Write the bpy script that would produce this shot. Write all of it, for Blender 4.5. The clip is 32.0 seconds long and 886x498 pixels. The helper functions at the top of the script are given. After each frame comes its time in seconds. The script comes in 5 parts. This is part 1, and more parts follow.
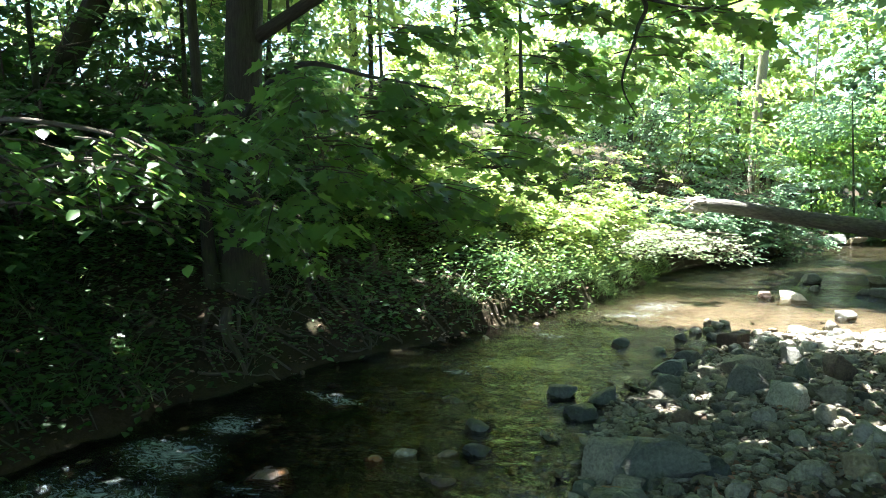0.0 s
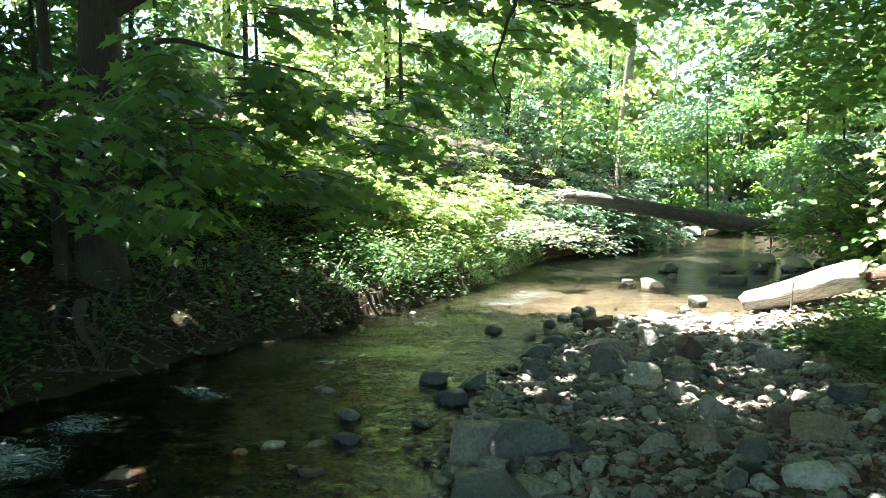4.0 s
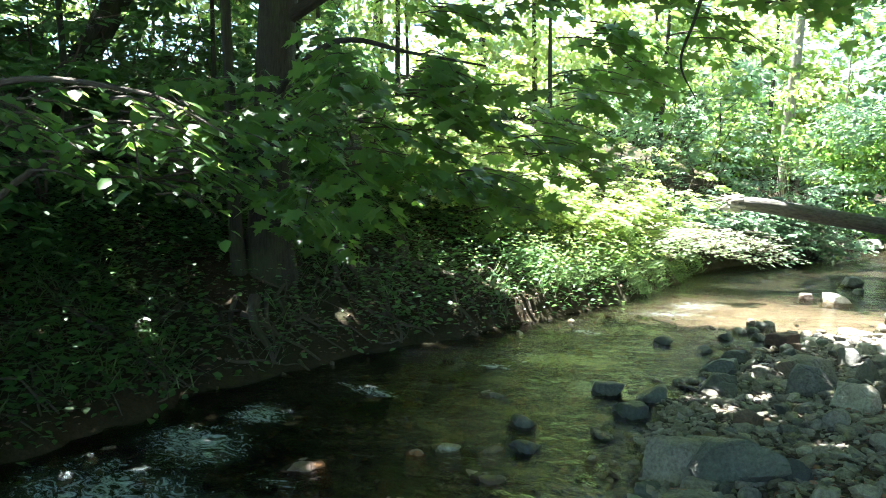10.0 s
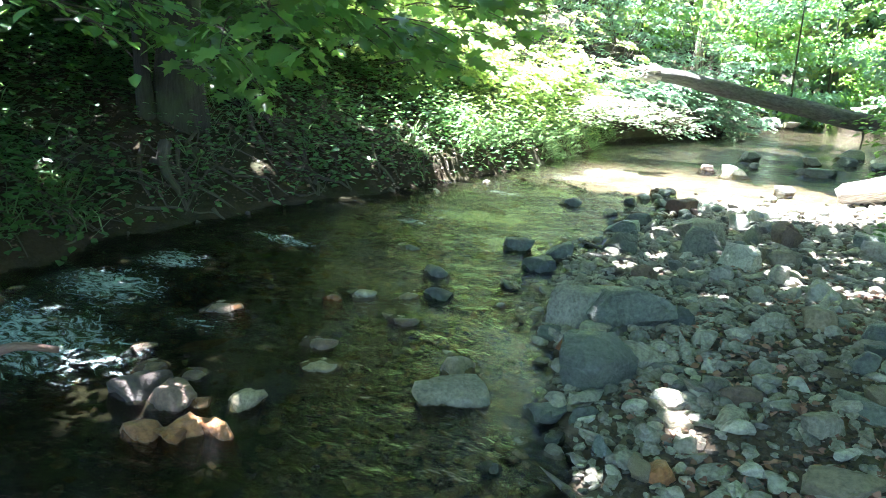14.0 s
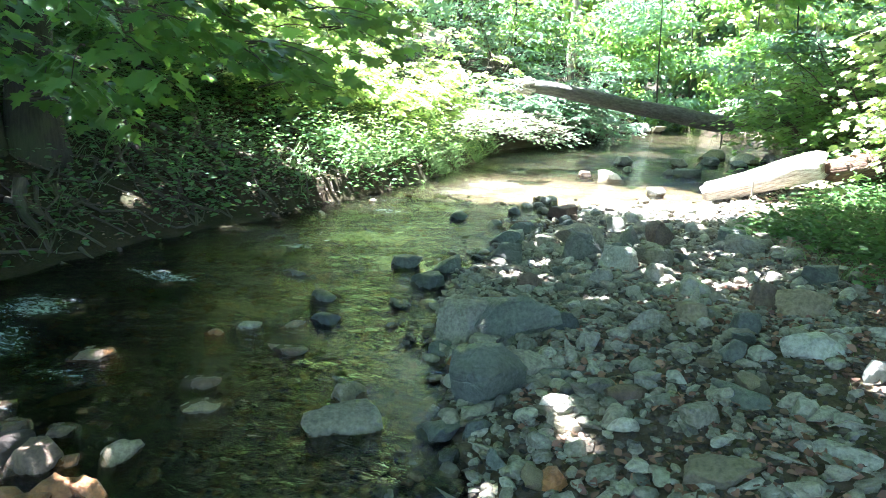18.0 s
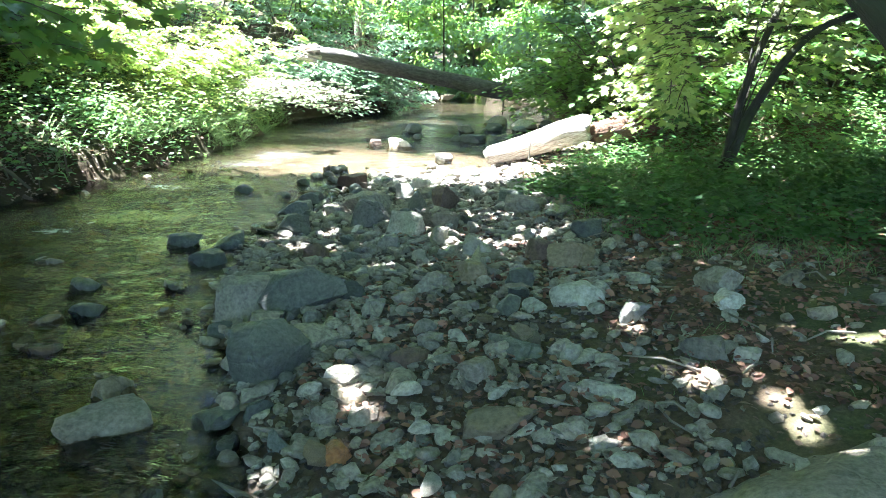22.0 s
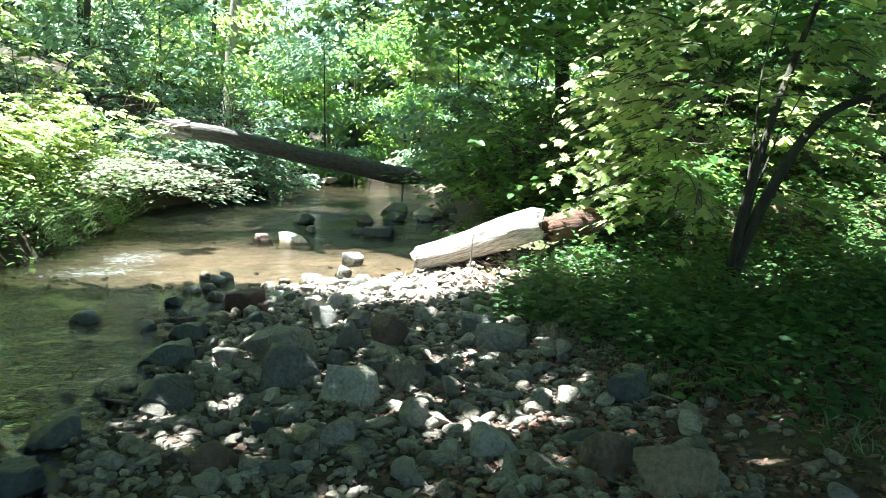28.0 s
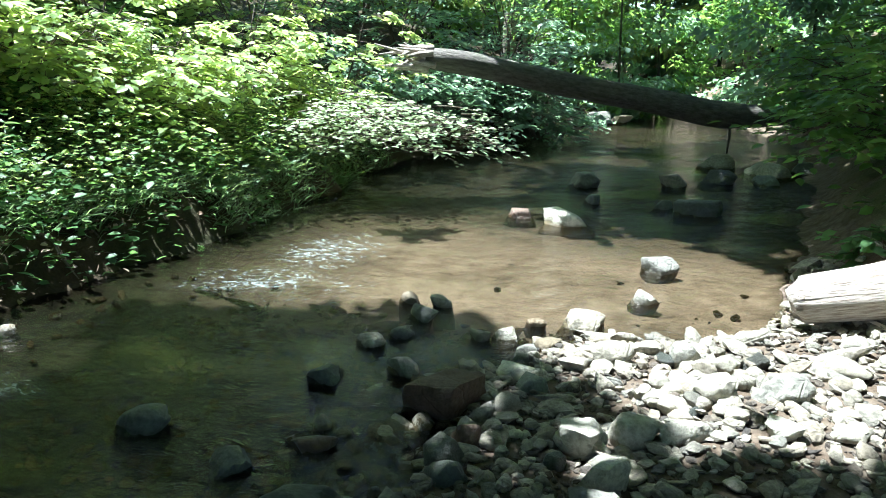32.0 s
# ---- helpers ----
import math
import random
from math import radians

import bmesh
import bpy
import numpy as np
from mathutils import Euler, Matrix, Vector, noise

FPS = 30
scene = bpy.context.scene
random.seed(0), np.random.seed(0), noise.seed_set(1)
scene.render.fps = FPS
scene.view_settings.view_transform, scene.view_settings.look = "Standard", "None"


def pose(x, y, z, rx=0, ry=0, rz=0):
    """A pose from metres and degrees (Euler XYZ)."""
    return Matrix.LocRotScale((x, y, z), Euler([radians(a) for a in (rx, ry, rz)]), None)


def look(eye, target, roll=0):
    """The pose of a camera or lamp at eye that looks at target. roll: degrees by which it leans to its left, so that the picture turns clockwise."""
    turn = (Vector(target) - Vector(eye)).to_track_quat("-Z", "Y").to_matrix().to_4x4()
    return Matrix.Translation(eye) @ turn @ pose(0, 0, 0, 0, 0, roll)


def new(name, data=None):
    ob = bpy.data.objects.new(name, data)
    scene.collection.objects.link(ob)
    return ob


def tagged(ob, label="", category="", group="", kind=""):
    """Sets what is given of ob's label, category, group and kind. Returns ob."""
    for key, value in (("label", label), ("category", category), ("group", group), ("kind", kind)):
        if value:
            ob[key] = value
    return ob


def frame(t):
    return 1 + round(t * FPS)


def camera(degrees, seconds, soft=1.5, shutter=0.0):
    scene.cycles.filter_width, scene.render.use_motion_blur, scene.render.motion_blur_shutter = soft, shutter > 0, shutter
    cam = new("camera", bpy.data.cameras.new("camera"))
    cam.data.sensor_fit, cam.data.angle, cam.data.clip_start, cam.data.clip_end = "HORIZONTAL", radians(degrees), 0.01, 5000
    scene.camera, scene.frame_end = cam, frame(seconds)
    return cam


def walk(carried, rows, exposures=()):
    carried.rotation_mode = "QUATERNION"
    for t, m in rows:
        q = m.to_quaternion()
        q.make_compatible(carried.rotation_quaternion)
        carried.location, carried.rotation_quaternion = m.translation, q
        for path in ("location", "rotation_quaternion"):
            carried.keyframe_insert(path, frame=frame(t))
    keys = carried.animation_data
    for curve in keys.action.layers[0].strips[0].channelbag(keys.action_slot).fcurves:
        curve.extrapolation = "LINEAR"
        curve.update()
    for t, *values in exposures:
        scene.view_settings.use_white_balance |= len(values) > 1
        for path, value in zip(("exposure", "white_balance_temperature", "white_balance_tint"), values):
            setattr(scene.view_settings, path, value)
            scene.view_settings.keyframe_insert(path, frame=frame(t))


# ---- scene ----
cam = camera(64.2, 32.0, soft=1.0)
PATH = [
    (0, (0.294, 0.062, 1.807), (-1.021, 1.558, 1.628), -1.5),
    (0.5, (0.302, 0.077, 1.806), (-0.987, 1.597, 1.637), -1.4),
    (1, (0.295, 0.078, 1.802), (-0.943, 1.638, 1.625), -0.9),
    (1.5, (0.306, 0.104, 1.79), (-0.88, 1.704, 1.606), -0.8),
    (2, (0.313, 0.116, 1.795), (-0.817, 1.757, 1.611), -0.8),
    (2.5, (0.32, 0.109, 1.8), (-0.777, 1.769, 1.599), -0.6),
    (3, (0.315, 0.133, 1.781), (-0.76, 1.806, 1.574), -0.6),
    (3.5, (0.329, 0.129, 1.774), (-0.732, 1.811, 1.565), -0.7),
    (5.5, (0.352, 0.128, 1.745), (-0.662, 1.84, 1.538), 0.4),
    (6, (0.35, 0.146, 1.738), (-0.661, 1.857, 1.511), 0.2),
    (6.5, (0.349, 0.144, 1.737), (-0.678, 1.845, 1.507), 0.2),
    (7, (0.36, 0.131, 1.719), (-0.67, 1.828, 1.476), -0.2),
    (7.5, (0.369, 0.112, 1.692), (-0.686, 1.809, 1.589), -1.1),
    (8, (0.299, 0.124, 1.666), (-0.967, 1.665, 1.516), 2.6),
    (8.5, (0.174, 0.12, 1.641), (-1.152, 1.605, 1.459), 2.2),
    (9, (0.066, 0.072, 1.679), (-1.244, 1.574, 1.515), 1.1),
    (9.5, (-0.021, 0.091, 1.673), (-1.351, 1.577, 1.516), 0.4),
    (10, (-0.062, 0.127, 1.659), (-1.408, 1.596, 1.485), -0.4),
    (10.5, (-0.065, 0.124, 1.649), (-1.414, 1.582, 1.418), 0.4),
    (11, (-0.075, 0.127, 1.632), (-1.389, 1.608, 1.348), 1.1),
    (11.5, (-0.07, 0.057, 1.64), (-1.35, 1.557, 1.308), 1.9),
    (12, (-0.07, 0.07, 1.622), (-1.293, 1.597, 1.208), 2.5),
    (12.5, (-0.08, 0.088, 1.595), (-1.241, 1.642, 1.107), 3.0),
    (13, (-0.069, 0.074, 1.592), (-1.201, 1.637, 1.066), 3.2),
    (13.5, (-0.058, 0.059, 1.593), (-1.183, 1.622, 1.052), 3.3),
    (15.5, (-0.027, 0.072, 1.583), (-1.076, 1.682, 1.029), 2.0),
    (16, (-0.043, 0.087, 1.577), (-1.088, 1.701, 1.027), 2.8),
    (16.5, (-0.04, 0.1, 1.59), (-0.992, 1.781, 1.071), 2.7),
    (17, (-0.052, 0.13, 1.59), (-0.949, 1.847, 1.093), 2.7),
    (17.5, (-0.036, 0.136, 1.592), (-0.92, 1.863, 1.103), 1.7),
    (18, (-0.01, 0.133, 1.599), (-0.879, 1.867, 1.109), 1.1),
    (18.5, (0.002, 0.131, 1.601), (-0.88, 1.858, 1.11), 1.4),
    (19, (0.0, 0.132, 1.6), (-0.844, 1.88, 1.118), 1.9),
    (19.5, (0.018, 0.137, 1.588), (-0.772, 1.909, 1.102), 1.0),
    (20, (0.012, 0.16, 1.577), (-0.727, 1.949, 1.073), 1.3),
    (20.5, (0.029, 0.186, 1.58), (-0.623, 2.007, 1.073), 0.7),
    (21, (0.018, 0.234, 1.557), (-0.536, 2.081, 1.028), 1.6),
    (21.5, (0.055, 0.24, 1.554), (-0.414, 2.106, 1.006), 1.5),
    (22, (0.078, 0.274, 1.557), (-0.264, 2.165, 1.003), 1.8),
    (22.5, (0.108, 0.251, 1.567), (-0.164, 2.169, 1.073), 2.3),
    (23, (0.097, 0.253, 1.558), (-0.17, 2.185, 1.116), 3.6),
    (23.5, (0.09, 0.247, 1.557), (-0.183, 2.174, 1.099), 3.4),
    (24, (0.077, 0.248, 1.546), (-0.199, 2.175, 1.087), 4.0),
    (24.5, (0.035, 0.362, 1.532), (-0.236, 2.289, 1.068), 2.5),
    (26.5, (-0.44, 1.011, 1.545), (-0.369, 2.986, 1.238), 1.1),
    (27, (-0.539, 1.253, 1.522), (-0.381, 3.22, 1.199), 0.4),
    (27.5, (-0.629, 1.674, 1.476), (-0.449, 3.646, 1.199), 3.3),
    (28, (-0.776, 2.085, 1.491), (-0.756, 4.059, 1.168), 2.9),
    (28.5, (-0.793, 2.602, 1.485), (-0.979, 4.574, 1.205), 3.3),
    (29, (-0.827, 3.005, 1.457), (-1.137, 4.945, 1.083), 2.1),
    (29.5, (-0.921, 3.268, 1.502), (-1.108, 5.223, 1.129), 0.2),
    (30, (-0.98, 3.705, 1.462), (-1.273, 5.64, 1.051), -0.9),
    (30.5, (-1.04, 4.131, 1.456), (-1.637, 5.984, 0.996), -0.0),
    (31, (-1.152, 4.499, 1.444), (-1.575, 6.387, 0.938), -0.4),
    (31.5, (-1.307, 4.902, 1.386), (-1.823, 6.789, 0.969), 0.5),
    (32, (-1.313, 5.278, 1.399), (-2.055, 7.058, 0.869), 0.6),
]
walk(cam, [(t, look(eye, target, roll)) for t, eye, target, roll in PATH],
     exposures=((0, 3.6, 5950, 8), (9, 3.78, 5900, 8), (10.5, 4.0, 5850, 9), (12, 4.5, 5600, 12), (13, 4.75, 5450, 11), (16, 4.75, 5450, 11), (20, 4.6, 5500, 12), (24.5, 4.05, 5550, 10), (28, 3.4, 5600, 6), (30, 3.25, 5500, 7), (31, 3.1, 5350, 4), (32, 2.7, 5350, 4)))

# ---- light: a summer sun high over the left bank, and the sky ----
SUN_EL, SUN_AZ = radians(70), radians(84)            # azimuth to the left of +y
SUN_WAY = Vector((-math.sin(SUN_AZ) * math.cos(SUN_EL), math.cos(SUN_AZ) * math.cos(SUN_EL), math.sin(SUN_EL)))
world = bpy.data.worlds.new("sky")
scene.world = world
world.use_nodes = True
sky = world.node_tree.nodes.new("ShaderNodeTexSky")
sky.sky_type, sky.sun_disc, sky.sun_elevation, sky.sun_rotation = "NISHITA", False, SUN_EL, -SUN_AZ
world.node_tree.links.new(sky.outputs[0], world.node_tree.nodes["Background"].inputs[0])
world.node_tree.nodes["Background"].inputs[1].default_value = 0.058
sun = new("sun", bpy.data.lights.new("sun", "SUN"))
sun.data.energy, sun.data.angle, sun.data.color = 5.0, radians(0.5), (1.0, 0.95, 0.86)
sun.matrix_world = look((0, 0, 30), Vector((0, 0, 30)) - SUN_WAY)

# ---- materials ----
def material(name):
    m = bpy.data.materials.new(name)
    m.use_nodes = True
    n, l = m.node_tree.nodes, m.node_tree.links
    return m, n, l, n["Principled BSDF"]


def ramp(n, l, fac, stops):
    r = n.new("ShaderNodeValToRGB")
    e = r.color_ramp.elements
    while len(e) < len(stops):
        e.new(0.5)
    for el, (pos, col) in zip(e, stops):
        el.position, el.color = pos, (*col, 1)
    l.new(fac, r.inputs[0])
    return r.outputs[0]


def noise_tex(n, l, scale, detail=4, coord="Object", rough=0.55):
    tc = n.new("ShaderNodeTexCoord")
    t = n.new("ShaderNodeTexNoise")
    t.inputs["Scale"].default_value, t.inputs["Detail"].default_value, t.inputs["Roughness"].default_value = scale, detail, rough
    l.new(tc.outputs[coord], t.inputs["Vector"])
    return t.outputs["Fac"]


def mixed(n, l, fac, a, b, mode="MIX"):
    """A colour mix; fac, a and b may be sockets or values."""
    m = n.new("ShaderNodeMix")
    m.data_type, m.blend_type = "RGBA", mode
    for sock, v in ((m.inputs[0], fac), (m.inputs[6], a), (m.inputs[7], b)):
        if hasattr(v, "is_linked"):
            l.new(v, sock)
        elif isinstance(v, (int, float)):
            sock.default_value = v
        else:
            sock.default_value = (*v, 1)
    return m.outputs[2]


def maths(n, l, op, a, b=0.0):
    m = n.new("ShaderNodeMath")
    m.operation = op
    for sock, v in ((m.inputs[0], a), (m.inputs[1], b)):
        if isinstance(v, (int, float)):
            sock.default_value = v
        else:
            l.new(v, sock)
    return m.outputs[0]


def span(n, l, v, lo, hi, a=0.0, b=1.0):
    m = n.new("ShaderNodeMapRange")
    l.new(v, m.inputs[0])
    for k, x in enumerate((lo, hi, a, b)):
        m.inputs[k + 1].default_value = x
    return m.outputs[0]


def bump(n, l, bs, fac, strength, dist):
    b = n.new("ShaderNodeBump")
    b.inputs["Strength"].default_value, b.inputs["Distance"].default_value = strength, dist
    l.new(fac, b.inputs["Height"])
    l.new(b.outputs[0], bs.inputs["Normal"])


def world_xyz(n, l):
    g = n.new("ShaderNodeNewGeometry")
    s = n.new("ShaderNodeSeparateXYZ")
    l.new(g.outputs["Position"], s.inputs[0])
    return s.outputs[0], s.outputs[1], s.outputs[2], g


def stone(name, dark, light, tint, rough=0.75, island=False):
    """Water-worn stone, wet and darker just over the water line."""
    m, n, l, bs = material(name)
    big, fine = noise_tex(n, l, 5, 5), noise_tex(n, l, 42, 6, rough=0.7)
    col = ramp(n, l, big, [(0.3, dark), (0.7, light)])
    speck = ramp(n, l, fine, [(0.35, tuple(c * 0.55 for c in dark)), (0.55, light), (0.75, tint)])
    col = mixed(n, l, 0.45, col, speck)
    if island:
        g = n.new("ShaderNodeNewGeometry")
        rnd = g.outputs["Random Per Island"]
    else:
        rnd = n.new("ShaderNodeObjectInfo").outputs["Random"]
    col = mixed(n, l, 1.0, col, ramp(n, l, rnd, [(0, (0.50, 0.51, 0.52)), (0.25, (0.95, 0.93, 0.88)), (0.5, (1.25, 1.17, 1.06)), (0.65, (0.72, 0.65, 0.57)), (0.85, (1.15, 1.13, 1.07)), (1, (1.6, 1.56, 1.48))]), "MULTIPLY")
    _, _, z, _ = world_xyz(n, l)
    edge = maths(n, l, "ADD", z, span(n, l, big, 0.3, 0.7, -0.03, 0.03))
    wet = span(n, l, edge, 0.012, 0.045, 1.0, 0.0)
    col = mixed(n, l, wet, col, mixed(n, l, 1.0, col, (0.40, 0.37, 0.30), "MULTIPLY"))
    col = mixed(n, l, span(n, l, edge, -0.03, 0.02, 1.0, 0.0), col, mixed(n, l, 1.0, col, (0.60, 0.46, 0.26), "MULTIPLY"))
    l.new(col, bs.inputs["Base Color"])
    l.new(span(n, l, wet, 0, 1, rough, 0.22), bs.inputs["Roughness"])
    crack = n.new("ShaderNodeTexVoronoi")
    crack.feature = "DISTANCE_TO_EDGE"
    crack.inputs["Scale"].default_value = 3.2
    l.new(n.new("ShaderNodeTexCoord").outputs["Object"], crack.inputs["Vector"])
    relief = maths(n, l, "ADD", mixed(n, l, 0.6, big, fine), span(n, l, crack.outputs["Distance"], 0.0, 0.02, -0.14, 0.0))
    bump(n, l, bs, relief, 1.0, 0.035)
    return m


GREY = stone("grey_stone", (0.112, 0.105, 0.086), (0.31, 0.295, 0.245), (0.50, 0.48, 0.42))
PALE = stone("pale_stone", (0.19, 0.185, 0.155), (0.41, 0.40, 0.345), (0.60, 0.58, 0.52))
SLATE = stone("slate_stone", (0.040, 0.046, 0.042), (0.115, 0.128, 0.117), (0.23, 0.25, 0.23), 0.5)
BROWN = stone("brown_stone", (0.065, 0.043, 0.033), (0.145, 0.10, 0.078), (0.23, 0.175, 0.14))
TAN = stone("tan_stone", (0.14, 0.115, 0.075), (0.27, 0.225, 0.155), (0.38, 0.34, 0.26))
RUST = stone("rust_stone", (0.13, 0.052, 0.02), (0.30, 0.14, 0.055), (0.42, 0.26, 0.14), 0.5)
GRIT = stone("grit_stone", (0.028, 0.022, 0.017), (0.095, 0.080, 0.064), (0.21, 0.18, 0.15), 0.9, True)
GRAVEL = stone("gravel_stone", (0.098, 0.091, 0.074), (0.315, 0.297, 0.247), (0.50, 0.48, 0.42), 0.8, True)


def ground_material():
    m, n, l, bs = material("creek_ground")
    x, y, z, g = world_xyz(n, l)
    big, mid, fine = noise_tex(n, l, 0.9, 4), noise_tex(n, l, 7, 5), noise_tex(n, l, 55, 6, rough=0.75)
    litter = ramp(n, l, fine, [(0.3, (0.04, 0.028, 0.018)), (0.5, (0.11, 0.078, 0.05)), (0.62, (0.19, 0.135, 0.088)), (0.78, (0.30, 0.235, 0.165))])
    soil = ramp(n, l, mid, [(0.3, (0.05, 0.036, 0.024)), (0.7, (0.15, 0.11, 0.075))])
    litter = mixed(n, l, 0.5, litter, soil)
    moss = mixed(n, l, span(n, l, big, 0.44, 0.60, 0, 0.6), litter, ramp(n, l, fine, [(0.3, (0.02, 0.04, 0.012)), (0.7, (0.07, 0.11, 0.03))]))
    vor = n.new("ShaderNodeTexVoronoi")
    vor.inputs["Scale"].default_value = 16
    l.new(n.new("ShaderNodeTexCoord").outputs["Object"], vor.inputs["Vector"])
    pebbles = mixed(n, l, 0.55, ramp(n, l, vor.outputs["Distance"], [(0.0, (0.19, 0.165, 0.135)), (0.45, (0.11, 0.092, 0.072)), (0.75, (0.04, 0.03, 0.023))]), litter)
    # bed near black: the creek's shade is put into its colour
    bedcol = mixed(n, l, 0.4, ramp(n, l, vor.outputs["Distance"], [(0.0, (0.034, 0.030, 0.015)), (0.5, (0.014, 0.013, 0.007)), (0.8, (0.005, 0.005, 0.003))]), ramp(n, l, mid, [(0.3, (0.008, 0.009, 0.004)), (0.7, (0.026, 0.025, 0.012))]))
    # bright bed for the pool, with the sunlight painted into the sand
    lit_sand = mixed(n, l, span(n, l, big, 0.42, 0.60, 0.0, 0.5), ramp(n, l, mid, [(0.3, (0.31, 0.225, 0.18)), (0.7, (0.54, 0.41, 0.34))]), ramp(n, l, mid, [(0.35, (0.11, 0.085, 0.055)), (0.65, (0.28, 0.21, 0.16))]))
    # the mask follows the sunlit patch and fades where the far shade begins
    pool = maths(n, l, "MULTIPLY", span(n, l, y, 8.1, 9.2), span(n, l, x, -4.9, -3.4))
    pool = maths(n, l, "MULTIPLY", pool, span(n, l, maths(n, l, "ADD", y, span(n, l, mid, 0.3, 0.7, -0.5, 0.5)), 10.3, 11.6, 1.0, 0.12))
    bedcol = mixed(n, l, pool, bedcol, lit_sand)
    col = mixed(n, l, span(n, l, maths(n, l, "ADD", z, span(n, l, mid, 0.3, 0.7, -0.05, 0.05)), 0.18, 0.34), pebbles, moss)
    # soil left of x -4.2 darkened to a third, painting in the bank's shade
    shade_soil = mixed(n, l, 1.0, moss, (0.33, 0.32, 0.26), "MULTIPLY")
    col = mixed(n, l, span(n, l, x, -4.2, -4.5), col, shade_soil)
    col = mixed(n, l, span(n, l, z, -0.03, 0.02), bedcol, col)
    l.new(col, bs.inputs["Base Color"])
    bs.inputs["Roughness"].default_value = 0.95
    bs.inputs["Specular IOR Level"].default_value = 0.2
    bump(n, l, bs, mixed(n, l, 0.5, vor.outputs["Distance"], fine), 0.9, 0.03)
    return m


# where the creek breaks white, and painted sun glints: x, y and half widths
FOAM_AND_GLINTS = ((-4.3, 2.35, 0.6, 0.42, 1.0), (-4.5, 2.95, 0.35, 0.3, 1.0), (-4.4, 3.9, 0.5, 0.16, 0.9), (-4.07, 5.2, 0.28, 0.15, 0.9), (-4.2, 7.08, 0.4, 0.16, 0.9), (-3.9, 1.6, 0.95, 0.65, 0.95), (-3.3, 1.75, 0.35, 0.2, 0.8), (-3.4, 2.35, 0.4, 0.15, 0.7),
           # the spots at y 8.7 and 9.6 paint the pool's sun glints white
           (-2.5, 14.7, 0.6, 0.3, 0.8), (-3.85, 8.7, 0.8, 0.6, 0.72), (-4.0, 9.6, 0.5, 0.7, 0.72), (-4.1, 5.6, 0.6, 0.9, 0.6))


def water_material():
    m = bpy.data.materials.new("creek_water")
    m.use_nodes = True
    n, l = m.node_tree.nodes, m.node_tree.links
    n.remove(n["Principled BSDF"])
    x, y, z, g = world_xyz(n, l)
    tc = n.new("ShaderNodeTexCoord")
    mp = n.new("ShaderNodeMapping")
    mp.inputs["Scale"].default_value = (0.85, 1.45, 1)
    l.new(tc.outputs["Object"], mp.inputs[0])
    rip = []
    for scale, detail in ((4.0, 3), (11, 3), (26, 3)):
        t = n.new("ShaderNodeTexNoise")
        t.inputs["Scale"].default_value, t.inputs["Detail"].default_value, t.inputs["Distortion"].default_value = scale, detail, 1.3
        l.new(mp.outputs[0], t.inputs["Vector"])
        rip.append(t.outputs["Fac"])
    hgt = maths(n, l, "ADD", maths(n, l, "MULTIPLY", rip[0], 1.0), maths(n, l, "ADD", maths(n, l, "MULTIPLY", rip[1], 0.62), maths(n, l, "MULTIPLY", rip[2], 0.26)))
    b = n.new("ShaderNodeBump")
    b.inputs["Distance"].default_value = 0.036
    calm = n.new("ShaderNodeTexNoise")
    calm.inputs["Scale"].default_value, calm.inputs["Detail"].default_value = 1.1, 2
    l.new(mp.outputs[0], calm.inputs["Vector"])
    l.new(span(n, l, calm.outputs["Fac"], 0.38, 0.50, 0.22, 1.0), b.inputs["Strength"])
    l.new(hgt, b.inputs["Height"])
    fre = n.new("ShaderNodeFresnel")
    fre.inputs[0].default_value = 1.33
    l.new(b.outputs[0], fre.inputs["Normal"])
    gl = n.new("ShaderNodeBsdfGlossy")
    gl.inputs["Roughness"].default_value = 0.02
    l.new(b.outputs[0], gl.inputs["Normal"])
    tr = n.new("ShaderNodeBsdfTransparent")
    tr.inputs[0].default_value = (0.43, 0.43, 0.37, 1)
    mx = n.new("ShaderNodeMixShader")
    l.new(maths(n, l, "MULTIPLY", fre.outputs[0], 0.8), mx.inputs[0])
    l.new(tr.outputs[0], mx.inputs[1])
    l.new(gl.outputs[0], mx.inputs[2])
    spot = None
    for a, c, ra, rc, force in FOAM_AND_GLINTS:
        u = maths(n, l, "MULTIPLY", maths(n, l, "SUBTRACT", x, a), 1 / ra)
        v = maths(n, l, "MULTIPLY", maths(n, l, "SUBTRACT", y, c), 1 / rc)
        d = span(n, l, maths(n, l, "ADD", maths(n, l, "MULTIPLY", u, u), maths(n, l, "MULTIPLY", v, v)), 0.0, 1.6, force, 0.0)
        spot = d if spot is None else maths(n, l, "MAXIMUM", spot, d)
    fm = n.new("ShaderNodeTexNoise")
    fm.inputs["Scale"].default_value, fm.inputs["Detail"].default_value, fm.inputs["Roughness"].default_value, fm.inputs["Distortion"].default_value = 9, 8, 0.72, 2.2
    l.new(mp.outputs[0], fm.inputs["Vector"])
    # white mixed in as foam, and as painted glints of the sun
    whiteness = span(n, l, maths(n, l, "ADD", maths(n, l, "MULTIPLY", spot, 0.38), fm.outputs["Fac"]), 0.76, 1.0, 0.0, 0.62)
    white = n.new("ShaderNodeBsdfPrincipled")
    white.inputs["Base Color"].default_value = (0.50, 0.60, 0.60, 1)
    white.inputs["Roughness"].default_value = 0.3
    l.new(b.outputs[0], white.inputs["Normal"])
    top = n.new("ShaderNodeMixShader")
    l.new(maths(n, l, "MULTIPLY", whiteness, span(n, l, spot, 0.0, 0.15)), top.inputs[0])
    l.new(mx.outputs[0], top.inputs[1])
    l.new(white.outputs[0], top.inputs[2])
    l.new(top.outputs[0], n["Material Output"].inputs[0])
    return m


